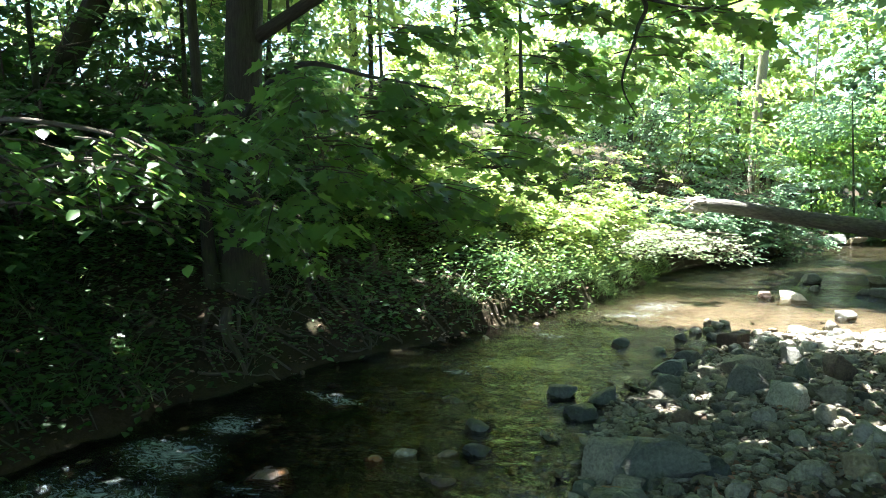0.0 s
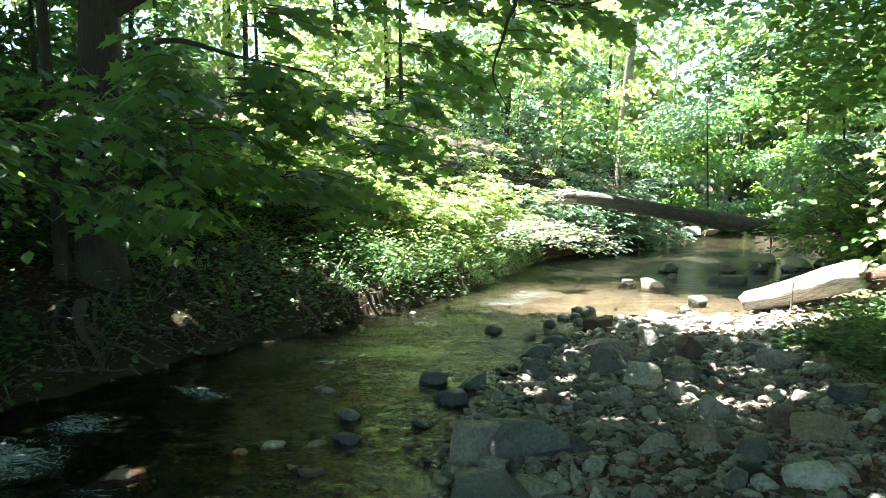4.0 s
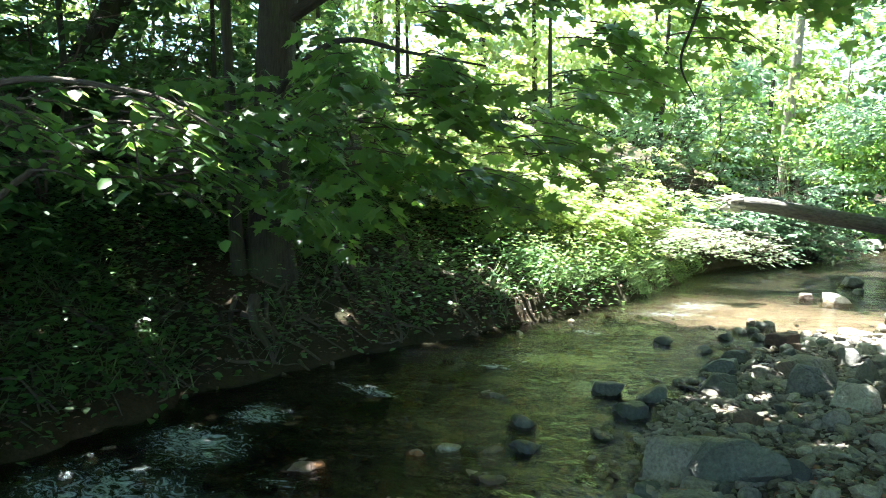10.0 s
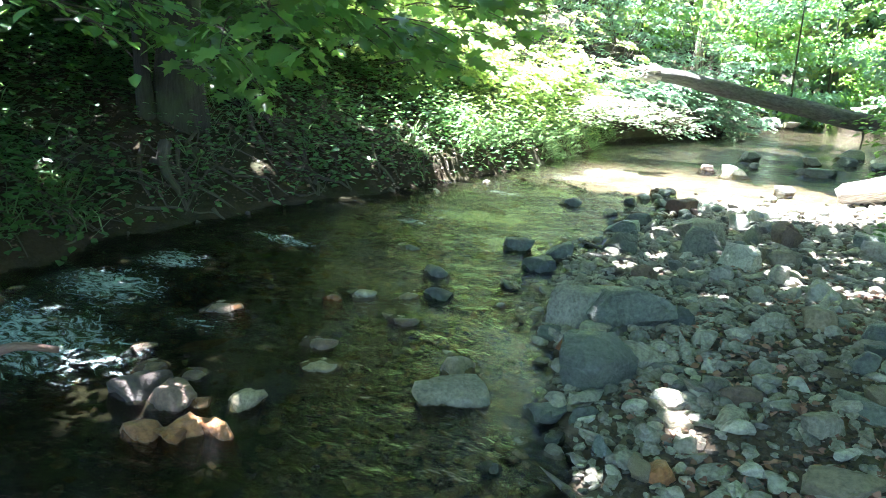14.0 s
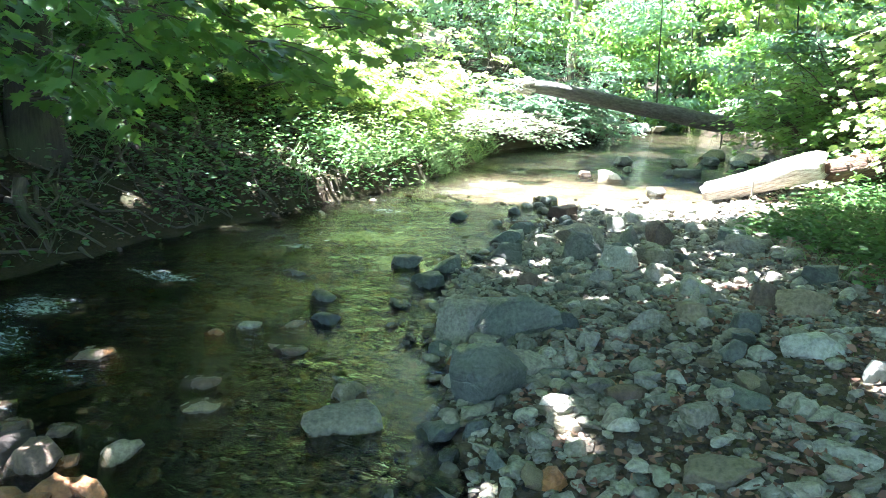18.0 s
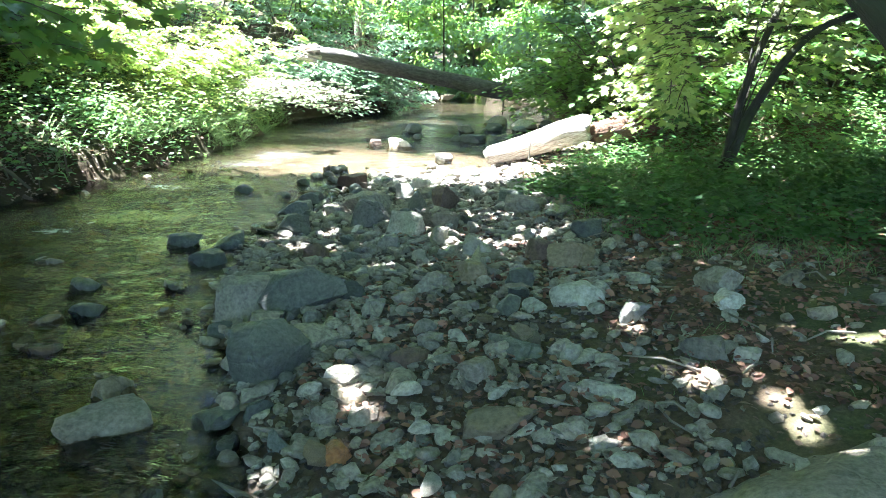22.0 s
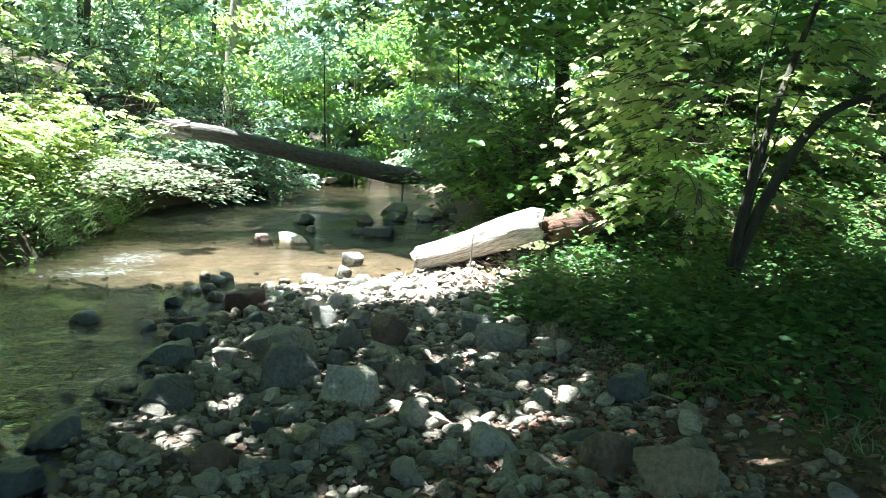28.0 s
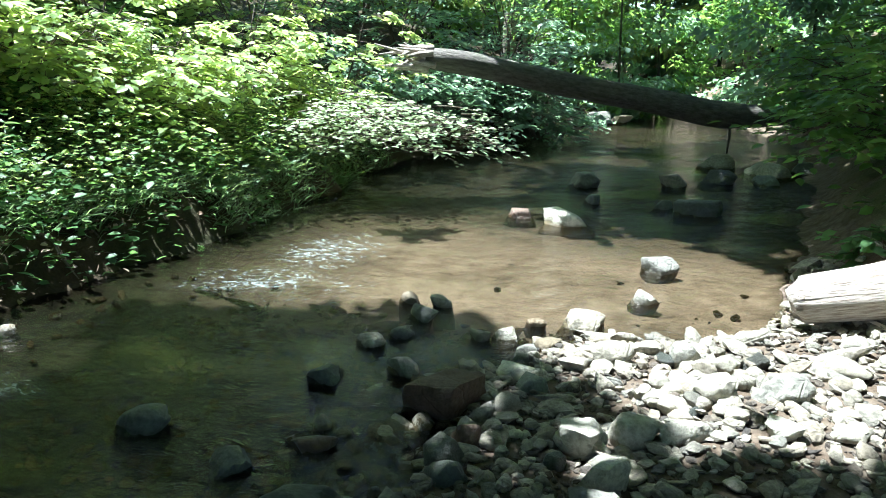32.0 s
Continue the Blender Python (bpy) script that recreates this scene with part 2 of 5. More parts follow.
def leaf_material(name, base, tip, glow, gloss=0.45, amount=0.45):
    """Leaves that let some light through."""
    m, n, l, bs = material(name)
    g = n.new("ShaderNodeNewGeometry")
    big = noise_tex(n, l, 1.3, 3)
    col = ramp(n, l, g.outputs["Random Per Island"], [(0, base), (0.7, tip), (1, tuple(min(1, c * 1.35) for c in tip))])
    col = mixed(n, l, span(n, l, big, 0.35, 0.65, 0, 0.45), col, base)
    l.new(col, bs.inputs["Base Color"])
    bs.inputs["Roughness"].default_value = gloss
    bs.inputs["Specular IOR Level"].default_value = 0.4
    tl = n.new("ShaderNodeBsdfTranslucent")
    l.new(mixed(n, l, 0.75, col, glow), tl.inputs[0])
    mx = n.new("ShaderNodeMixShader")
    mx.inputs[0].default_value = amount
    l.new(bs.outputs[0], mx.inputs[1])
    l.new(tl.outputs[0], mx.inputs[2])
    l.new(mx.outputs[0], n["Material Output"].inputs[0])
    return m


LEAF = leaf_material("maple_leaf", (0.042, 0.112, 0.034), (0.090, 0.190, 0.052), (0.34, 0.52, 0.10), 0.4, 0.5)
# darker leaf copy for shaded places: part of the shade is in its colour
LEAF_SHADED = leaf_material("shaded_leaf", (0.026, 0.074, 0.023), (0.056, 0.126, 0.036), (0.22, 0.38, 0.10))
# paler, bluer leaves for the distance: the haze is put into their colour
LEAF_FAR_HAZE = leaf_material("far_haze_leaf", (0.040, 0.086, 0.052), (0.078, 0.148, 0.084), (0.42, 0.60, 0.34), 0.45, 0.54)
# lighter copy for sunlit plants, with sunlight put into the colour
LEAF_SUNLIT = leaf_material("sunlit_leaf", (0.105, 0.17, 0.055), (0.21, 0.285, 0.11), (0.70, 0.82, 0.26), 0.34, 0.54)
# near-white copy: the sun's glare on the dogwood is put into its colour
LEAF_GLARE = leaf_material("glare_leaf", (0.20, 0.27, 0.16), (0.34, 0.42, 0.27), (0.74, 0.82, 0.50), 0.3, 0.5)
GRASS = leaf_material("grass_blade", (0.055, 0.105, 0.036), (0.12, 0.18, 0.075), (0.36, 0.50, 0.20), 0.45, 0.45)
DRY = leaf_material("dry_leaf", (0.07, 0.043, 0.027), (0.21, 0.14, 0.092), (0.30, 0.18, 0.08), 0.7, 0.15)


RED_LITTER = leaf_material("reddish_litter", (0.09, 0.042, 0.028), (0.24, 0.13, 0.09), (0.3, 0.16, 0.1), 0.7, 0.1)
TAN_LITTER = leaf_material("tan_litter", (0.10, 0.068, 0.045), (0.27, 0.20, 0.145), (0.3, 0.2, 0.12), 0.7, 0.1)
PALE_LITTER = leaf_material("bleached_litter", (0.28, 0.22, 0.15), (0.52, 0.45, 0.35), (0.4, 0.3, 0.2), 0.7, 0.15)


def bark_material(name, dark, light, moss=0.0, scale=9):
    m, n, l, bs = material(name)
    tc = n.new("ShaderNodeTexCoord")
    mp = n.new("ShaderNodeMapping")
    mp.inputs["Scale"].default_value = (4, 0.7, 1)
    l.new(tc.outputs["UV"], mp.inputs[0])
    t = n.new("ShaderNodeTexNoise")
    t.inputs["Scale"].default_value, t.inputs["Detail"].default_value, t.inputs["Roughness"].default_value = scale, 6, 0.7
    l.new(mp.outputs[0], t.inputs["Vector"])
    fur, big = t.outputs["Fac"], noise_tex(n, l, 2.2, 4)
    col = ramp(n, l, fur, [(0.32, dark), (0.5, tuple((a + b) / 2 for a, b in zip(dark, light))), (0.68, light)])
    if moss:
        col = mixed(n, l, span(n, l, big, 0.45, 0.6, 0, moss), col, (0.06, 0.085, 0.02))
    l.new(col, bs.inputs["Base Color"])
    bs.inputs["Roughness"].default_value = 0.9
    bump(n, l, bs, fur, 0.9, 0.03)
    return m


BARK = bark_material("dark_bark", (0.016, 0.013, 0.010), (0.055, 0.045, 0.034), 0.4)
BARK_PALE = bark_material("pale_bark", (0.11, 0.09, 0.07), (0.30, 0.27, 0.22), 0.2)
BARK_LOG = bark_material("log_bark", (0.042, 0.037, 0.032), (0.18, 0.163, 0.143), 0.2)
WOOD = bark_material("weathered_wood", (0.13, 0.085, 0.055), (0.72, 0.66, 0.58), 0.0, 11)
TWIG = bark_material("twig_bark", (0.04, 0.03, 0.02), (0.14, 0.11, 0.08))
ROOT = bark_material("root_bark", (0.03, 0.023, 0.016), (0.12, 0.095, 0.068), 0.4)
ROTTEN = bark_material("rotten_wood", (0.035, 0.018, 0.012), (0.20, 0.105, 0.065), 0.0, 11)
BROWN_BRANCH = bark_material("red_brown_branch", (0.09, 0.045, 0.03), (0.28, 0.17, 0.12))

# ---- shapes ----
rng = np.random.default_rng(7)


def mesh_ob(name, verts, faces, mat, parent=None, smooth_faces=True, uv=None):
    me = bpy.data.meshes.new(name)
    me.from_pydata(verts if isinstance(verts, list) else verts.tolist(), [], faces if isinstance(faces, list) else faces.tolist())
    if smooth_faces:
        me.polygons.foreach_set("use_smooth", [True] * len(me.polygons))
    if uv is not None:
        lay = me.uv_layers.new(name="UVMap")
        idx = np.empty(len(me.loops), int)
        me.loops.foreach_get("vertex_index", idx)
        lay.data.foreach_set("uv", np.asarray(uv, float)[idx].ravel())
    me.materials.append(mat)
    me.update()
    ob = new(name, me)
    ob.parent = parent
    return ob


def thing(name, place, label, category, group="", kind=""):
    ob = new(name)
    ob.empty_display_size = 0.1
    ob.location = place
    return tagged(ob, label, category, group, kind)


def tube(points, radii, sides=8, rough=0.0, cap=True):
    """Vertices, faces and uv of a tapered, slightly knobbly tube along points."""
    P, R = np.asarray(points, float), np.asarray(radii, float)
    T = np.gradient(P, axis=0)
    T /= np.linalg.norm(T, axis=1)[:, None] + 1e-9
    ref = np.array([0.0, 0, 1]) if abs(T[0][2]) < 0.9 else np.array([1.0, 0, 0])
    verts, uv, length = [], [], 0.0
    A = np.cross(T[0], ref)
    for k in range(len(P)):
        A = A - T[k] * (A @ T[k])
        A /= np.linalg.norm(A) + 1e-9
        B = np.cross(T[k], A)
        if k:
            length += np.linalg.norm(P[k] - P[k - 1])
        for s in range(sides):
            a = 2 * math.pi * s / sides
            r = R[k] * (1 + rough * math.sin(2.4 * s + 0.25 * k) + 0.6 * rough * (rng.random() - 0.5))
            verts.append(P[k] + r * (math.cos(a) * A + math.sin(a) * B))
            uv.append((min(s, sides - s) / sides * 6.28 * R[0], length))
    faces = [(k * sides + s, k * sides + (s + 1) % sides, (k + 1) * sides + (s + 1) % sides, (k + 1) * sides + s)
             for k in range(len(P) - 1) for s in range(sides)]
    if cap:
        faces.append(tuple(range(sides))[::-1])
        faces.append(tuple(range((len(P) - 1) * sides, len(P) * sides)))
    return np.array(verts), faces, uv


def tubes(name, list_of, mat, parent=None):
    """Several tubes (points, radii, sides) joined into one mesh."""
    V, F, U, base = [], [], [], 0
    for points, radii, sides in list_of:
        v, f, u = tube(points, radii, sides, 0.08 if sides > 5 else 0.0)
        V.append(v)
        F += [tuple(i + base for i in q) for q in f]
        U += u
        base += len(v)
    return mesh_ob(name, np.concatenate(V), F, mat, parent, True, U)


def curve(points, steps=10):
    """A smooth line through a few points."""
    P = [Vector(p) for p in points]
    P = [2 * P[0] - P[1]] + P + [2 * P[-1] - P[-2]]
    out = []
    for a, b, c, d in zip(P, P[1:], P[2:], P[3:]):
        for k in range(steps):
            t = k / steps
            out.append(0.5 * (2 * b + (c - a) * t + (2 * a - 5 * b + 4 * c - d) * t * t + (3 * b - a - 3 * c + d) * t ** 3))
    return [tuple(p) for p in out] + [tuple(P[-2])]


# leaf outlines: x across, y from stalk to tip, z up
OVAL = (np.array([(0, 0, 0), (-0.30, 0.38, 0.07), (-0.24, 0.72, 0.05), (0, 1, -0.06), (0.24, 0.72, 0.05), (0.30, 0.38, 0.07), (0, 0.5, 0)]),
        [(0, 6, 1), (1, 6, 2), (2, 6, 3), (3, 6, 4), (4, 6, 5), (5, 6, 0)])
DIAMOND = (np.array([(0, 0, 0), (-0.33, 0.5, 0.06), (0, 1, -0.05), (0.33, 0.5, 0.06)]), [(0, 2, 1), (0, 3, 2)])
BLADE = (np.array([(-0.018, 0, 0), (0.018, 0, 0), (-0.016, 0.5, 0.10), (0.016, 0.5, 0.10), (0, 1, 0.42)]), [(0, 1, 3, 2), (2, 3, 4)])


def maple_outline():
    half = [(0.05, 0.02), (0.30, -0.08), (0.26, 0.12), (0.56, 0.22), (0.40, 0.36), (0.60, 0.60), (0.34, 0.55), (0.17, 0.58), (0.22, 0.78), (0.10, 0.80)]
    ring = [(0, 0)] + [(-x, y) for x, y in half] + [(0, 1.0)] + [(x, y) for x, y in half[::-1]]
    v = [(x, y, 0.10 * abs(x) - 0.18 * y * y) for x, y in ring] + [(0, 0.35, -0.02)]
    c = len(ring)
    return np.array(v), [(c, (k + 1) % c, k) for k in range(c)]


MAPLE = maple_outline()


def foliage(name, at, ahead, up, size, shape, mat, parent=None):
    """One mesh of many leaves: at (n,3), the way each points, its upper side, and its length."""
    tv, tf = shape
    at, ahead, up = (np.asarray(a, float) for a in (at, ahead, up))
    ahead = ahead / (np.linalg.norm(ahead, axis=1)[:, None] + 1e-9)
    side = np.cross(ahead, up)
    side /= np.linalg.norm(side, axis=1)[:, None] + 1e-9
    nor = np.cross(side, ahead)
    size = np.broadcast_to(np.asarray(size, float), (len(at),))
    V = at[:, None] + size[:, None, None] * (tv[None, :, 0:1] * side[:, None] + tv[None, :, 1:2] * ahead[:, None] + tv[None, :, 2:3] * nor[:, None])
    n, k = len(at), len(tv)
    me = bpy.data.meshes.new(name)
    loops = [i for f in tf for i in f]
    per = len(loops)
    idx = (np.array(loops)[None] + (np.arange(n) * k)[:, None]).ravel()
    lens = np.tile([len(f) for f in tf], n)
    me.vertices.add(n * k)
    me.vertices.foreach_set("co", V.ravel())
    me.loops.add(n * per)
    me.loops.foreach_set("vertex_index", idx)
    me.polygons.add(len(lens))
    me.polygons.foreach_set("loop_start", np.r_[0, np.cumsum(lens)[:-1]])
    me.update(calc_edges=True)
    me.materials.append(mat)
    ob = new(name, me)
    ob.parent = parent
    return ob


def spread(n, lo=-1.0, hi=1.0):
    return rng.uniform(lo, hi, (n, 3))


def crown_points(clumps, per, flat=0.6):
    """Leaf places in sprays: each clump (x, y, z, r) is a cloud of flat layered sprays."""
    out = []
    for x, y, z, r in clumps:
        sprays = max(3, int(per / 14))
        c = rng.normal(0, 1, (sprays, 3))
        c = c / np.linalg.norm(c, axis=1)[:, None] * (rng.random((sprays, 1)) ** 0.45) * r
        c[:, 2] *= flat
        pts = np.repeat(c, 14, 0) + rng.normal(0, 1, (sprays * 14, 3)) * np.array([0.20, 0.20, 0.06]) * max(0.5, r)
        out.append(pts + (x, y, z))
    return np.concatenate(out)


def leaf_ways(pts, centre, droop=0.35):
    n = len(pts)
    ahead = (pts - centre) * np.array([1, 1, 0.3])
    ahead = ahead / (np.linalg.norm(ahead, axis=1)[:, None] + 1e-6) * 0.6 + spread(n) * 0.8
    ahead[:, 2] = ahead[:, 2] * 0.4 - droop
    up = np.array([0, 0, 1.0]) + spread(n) * 0.55
    return ahead, up


def rock_points(dirs, seed, square):
    """Radii of a worn, broken rock in the directions given: rounded where planes meet."""
    r = np.random.default_rng(seed)
    nrm = r.normal(0, 1, (10 + int(4 * r.random()), 3))
    nrm /= np.linalg.norm(nrm, axis=1)[:, None]
    nrm = np.concatenate([nrm, [(0, 0, 1), (0, 0, -1)]])
    dist = np.r_[r.uniform(0.72, 1.0, len(nrm) - 2), r.uniform(0.8, 0.95), 0.9]
    k = 7 + 30 * square
    return (np.maximum(0.0, dirs @ nrm.T / dist) ** k).sum(1) ** (-1 / k)


def rock_mesh(name, seed, size, square=0.0, detail=3, mat=None, lower=1.0):
    """A water-worn rock of the given size (x, y, z), some with flat broken sides."""
    bm = bmesh.new()
    bmesh.ops.create_icosphere(bm, subdivisions=detail, radius=1)
    off = Vector(np.random.default_rng(seed).uniform(-50, 50, 3))
    dirs = np.array([v.co.normalized()[:] for v in bm.verts])
    rad = rock_points(dirs, seed, min(1.5, square + 0.7))
    P = dirs * rad[:, None]
    P = (P - (P.max(0) + P.min(0)) / 2) / ((P.max(0) - P.min(0)) / 2)
    for v, d in zip(bm.verts, P):
        p = Vector(d)
        p *= 1 + 0.07 * noise.noise(p * 1.1 + off) + 0.05 * noise.noise(p * 3.1 + off) + 0.035 * noise.noise(p * 8 + off)
        wide = 1 + (0.4 * min(0.6, -p.z) if p.z < 0 and lower > 1.01 else 0.0)
        v.co = Vector((p.x * wide * size[0] / 2, p.y * wide * size[1] / 2, p.z * size[2] / 2 * (lower if p.z < 0 else 1)))
    for f in bm.faces:
        f.smooth = True
    me = bpy.data.meshes.new(name)
    bm.to_mesh(me)
    bm.free()
    me.set_sharp_from_angle(angle=radians(50))
    me.materials.append(mat)
    return me
LEFT_Y = (-30, 0, 1.9, 2.9, 3.9, 5.0, 6.4, 7.5, 8.4, 9.7, 10.8, 11.6, 12.5, 13.5, 14.7, 16.7, 19, 24, 30)
LEFT_X = (-3.0, -4.4, -4.95, -5.25, -5.35, -5.28, -5.1, -5.08, -4.95, -5.0, -5.15, -5.2, -5.5, -5.5, -5.45, -4.8, -4.4, -5.0, -8)
RIGHT_Y = (-30, 0, 2.4, 2.8, 3.3, 3.9, 4.6, 5.2, 6.0, 7.2, 8.0, 8.35, 8.6, 8.85, 9.1, 9.8, 12, 15, 18, 24, 30)
RIGHT_X = (0.8, 0.2, -0.95, -1.35, -1.55, -1.9, -2.25, -2.3, -2.25, -2.15, -2.3, -2.1, -1.9, -1.35, -1.1, -0.95, -0.75, -0.5, -0.5, -2.0, -5.5)


def smooth(a, lo, hi):
    u = np.clip((a - lo) / (hi - lo), 0, 1)
    return u * u * (3 - 2 * u)


def wob(x, y, s, ph=0.0):
    """A cheap smooth unevenness between about -1 and 1."""
    return (np.sin(x * 1.7 * s + 1.3 + ph) * np.cos(y * 1.3 * s - 0.7 + ph) + 0.6 * np.sin((x + y) * 2.9 * s + 2.1 + ph)
            + 0.4 * np.cos((x - 1.4 * y) * 5.3 * s + ph)) / 2


def height(x, y):
    """Ground height over the water level."""
    x, y = np.asarray(x, float), np.asarray(y, float)
    xl, xr = np.interp(y, LEFT_Y, LEFT_X), np.interp(y, RIGHT_Y, RIGHT_X)
    xl = xl + 0.10 * wob(x * 0, y, 2.6)
    xr = xr + 0.08 * wob(x * 0, y, 3.1, 1.0)
    dl, dr = xl - x, x - xr
    steep = 0.10 + 0.16 * smooth(y, 5.0, 7.0)
    left = (steep * smooth(dl, 0, 0.22) + 0.50 * np.clip(dl - 0.15, 0, 2.6) + 0.30 * np.clip(dl - 2.75, 0, 8)
            + 0.12 * np.clip(dl - 10.75, 0, 60) + 0.07 * smooth(dl, 0.2, 1) * wob(x, y, 1.1))
    far = smooth(y, 8.6, 9.4)
    rise = 0.17 - 0.10 * smooth(y, 3.5, 5.5)
    bar = 0.03 + rise * np.clip(dr, 0, 2.0) + 0.10 * np.clip(dr - 2.0, 0, 30) + 0.02 * wob(x, y, 1.6)
    bank = 0.45 * smooth(dr, 0.0, 0.7) + 0.14 * np.clip(dr - 0.5, 0, 30) + 0.05 * wob(x, y, 0.9)
    right = bar * (1 - far) + bank * far
    inner = np.minimum(-dl, -dr)
    bed = -0.035 - 0.10 * smooth(inner, 0, 1.5) + 0.05 * smooth(y, 8.4, 10) * smooth(inner, 0.2, 1.2) + 0.025 * wob(x, y, 2.3)
    z = np.where(dl > 0, left, np.where(dr > 0, right, bed * smooth(inner, -0.02, 0.10)))
    up = 0.06 * np.clip(y - 27, 0, 60) + 0.10 * np.clip(np.abs(x) - 14, 0, 30)
    return z + up * smooth(y, 26, 34)


def steps(lo, a, b, hi, fine, grow):
    """Grid lines, close between a and b and wider towards lo and hi."""
    inner = list(np.arange(a, b + fine / 2, fine))
    out, s = [], fine
    v = b
    while v < hi:
        s *= grow
        v += s
        out.append(min(v, hi))
    low, s, v = [], fine, a
    while v > lo:
        s *= grow
        v -= s
        low.append(max(v, lo))
    return np.array(low[::-1] + inner + out)


def sheet(name, xs, ys, zfun, mat):
    X, Y = np.meshgrid(xs, ys)
    Z = zfun(X, Y)
    V = np.stack([X, Y, Z], -1).reshape(-1, 3)
    w = len(xs)
    I = np.arange(len(xs) * len(ys)).reshape(len(ys), w)
    F = np.stack([I[:-1, :-1], I[:-1, 1:], I[1:, 1:], I[1:, :-1]], -1).reshape(-1, 4)
    return mesh_ob(name, V, F, mat)


gx, gy = steps(-400, -9, 4.5, 400, 0.07, 1.12), steps(-300, -0.5, 13, 600, 0.08, 1.10)
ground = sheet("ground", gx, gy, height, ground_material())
tagged(ground, "brown forest soil, gravel and stony creek bed", "ground", kind="structure")


def water_z(x, y):
    fall = 0.012 * wob(x, y, 3.0) + 0.006 * wob(x, y, 7.0, 2.0)
    return fall * (0.3 + 0.7 * smooth(-y, -8.5, -6.0))


water = sheet("water", np.arange(-9, 1.6, 0.07), steps(-6, -0.5, 13, 29, 0.08, 1.08), water_z, water_material())
tagged(water, "clear shallow creek water rippling over stones", "water", kind="structure")


# ---- fallen logs ----
def log_thing(name, label, line, radii, mat, end_mat, sides=14, rough=0.05):
    ob = thing(name, line[0], label, "log")
    pts = np.array(curve(line, 8))
    rad = np.interp(np.linspace(0, 1, len(pts)), np.linspace(0, 1, len(radii)), radii)
    v, f, u = tube(pts - np.array(line[0]), rad, sides, rough)
    mesh_ob("trunk", v, f, mat, ob, True, u)
    return ob


bridge_log = log_thing("fallen_log", "dark bark-covered fallen tree trunk spanning the creek", [(-4.42, 12.18, 1.37), (-4.05, 12.45, 1.31), (-3.2, 13.65, 1.07), (-2.4, 14.5, 0.88), (-1.55, 15.2, 0.69), (-0.7, 15.9, 0.66), (0.4, 16.8, 0.72)],
                       (0.10, 0.125, 0.14, 0.15, 0.17, 0.12, 0.11), BARK_LOG, WOOD)


def split_log(name, label, line, radii, mat=WOOD):
    """A weathered log: long furrows in its bark, a broken bleached end, rotten brown wood below."""
    ob = thing(name, line[0], label, "log")
    pts = np.array(curve(line, 16))
    n, sides = len(pts), 40
    rad = np.interp(np.linspace(0, 1, n), np.linspace(0, 1, len(radii)), radii)
    T = np.gradient(pts, axis=0)
    T /= np.linalg.norm(T, axis=1)[:, None]
    V, U, length = [], [], 0.0
    for k in range(n):
        A = np.cross(T[k], (0, 0, 1.0))
        A /= np.linalg.norm(A)
        B = np.cross(A, T[k])
        length += np.linalg.norm(pts[k] - pts[k - 1]) if k else 0
        for s in range(sides):
            a = 2 * math.pi * s / sides
            q = Vector((math.cos(a) * 3.2, math.sin(a) * 3.2, length * 2.2))
            furrow = 0.13 * noise.noise(Vector((q.x * 1.6, q.y * 1.6, q.z * 0.8))) + 0.06 * noise.noise(Vector((q.x * 4, q.y * 4, q.z * 1.6))) + 0.09 * noise.noise(q * 0.35)
            jag = (0.10 if k == 0 else -0.12 if k == n - 1 else 0) * noise.noise(q * 1.1)
            r = rad[k] * (1 + furrow) * (0.75 if k in (0, n - 1) else 1)
            V.append(pts[k] + r * (math.cos(a) * A + math.sin(a) * B) + T[k] * jag - np.array(line[0]))
            U.append((min(s, sides - s) / sides * 6.28 * 0.2, length))
    F = [(k * sides + s, k * sides + (s + 1) % sides, (k + 1) * sides + (s + 1) % sides, (k + 1) * sides + s) for k in range(n - 1) for s in range(sides)]
    F += [tuple(range(sides))[::-1], tuple(range((n - 1) * sides, n * sides))]
    mesh_ob("trunk", np.array(V), F, mat, ob, True, U)
    return ob


split_log("driftwood_log", "bleached furrowed driftwood log lying on the gravel bank", [(-0.97, 8.98, 0.25), (-0.55, 8.95, 0.38), (-0.1, 8.92, 0.56), (0.22, 8.9, 0.68)], (0.11, 0.135, 0.165, 0.16))
split_log("driftwood_log", "short brown broken log behind the bleached one", [(0.28, 8.95, 0.60), (0.7, 9.1, 0.68), (1.0, 9.2, 0.66)], (0.12, 0.15, 0.11), ROTTEN)
# pale splintered roots at the broken end of the fallen log
for k in range(16):
    a = rng.uniform(-0.9, 0.9)
    p0 = np.array((-4.36, 12.2, 1.36)) + rng.normal(0, 0.06, 3) - np.array(bridge_log.location)
    d = np.array((-0.75 + 0.3 * math.sin(a), -0.45 + 0.5 * math.sin(a), 0.25 * math.cos(3 * a))) * rng.uniform(0.25, 0.55)
    v, f, u = tube([p0, p0 + d * 0.5 + rng.normal(0, 0.03, 3), p0 + d + rng.normal(0, 0.05, 3)], (0.04, 0.026, 0.006), 6, 0.1)
    mesh_ob("broken_root", v, f, WOOD, bridge_log, True, u)
v, f, u = tube([(2.95, 3.10, -0.77), (2.97, 3.12, -0.97), (2.96, 3.13, -1.19)], (0.03, 0.02, 0.012), 6, 0.1)
mesh_ob("branch_stub", v, f, BARK_LOG, bridge_log, True, u)


# ---- stones and boulders that stand out, on the bar and in the creek ----
STONE_WORDS = {"grey_stone": "grey water-worn stone", "pale_stone": "pale grey smooth stone", "slate_stone": "dark slate-grey wet stone",
               "brown_stone": "dull brown rounded stone", "tan_stone": "tan weathered stone", "rust_stone": "rust-orange stained stone"}


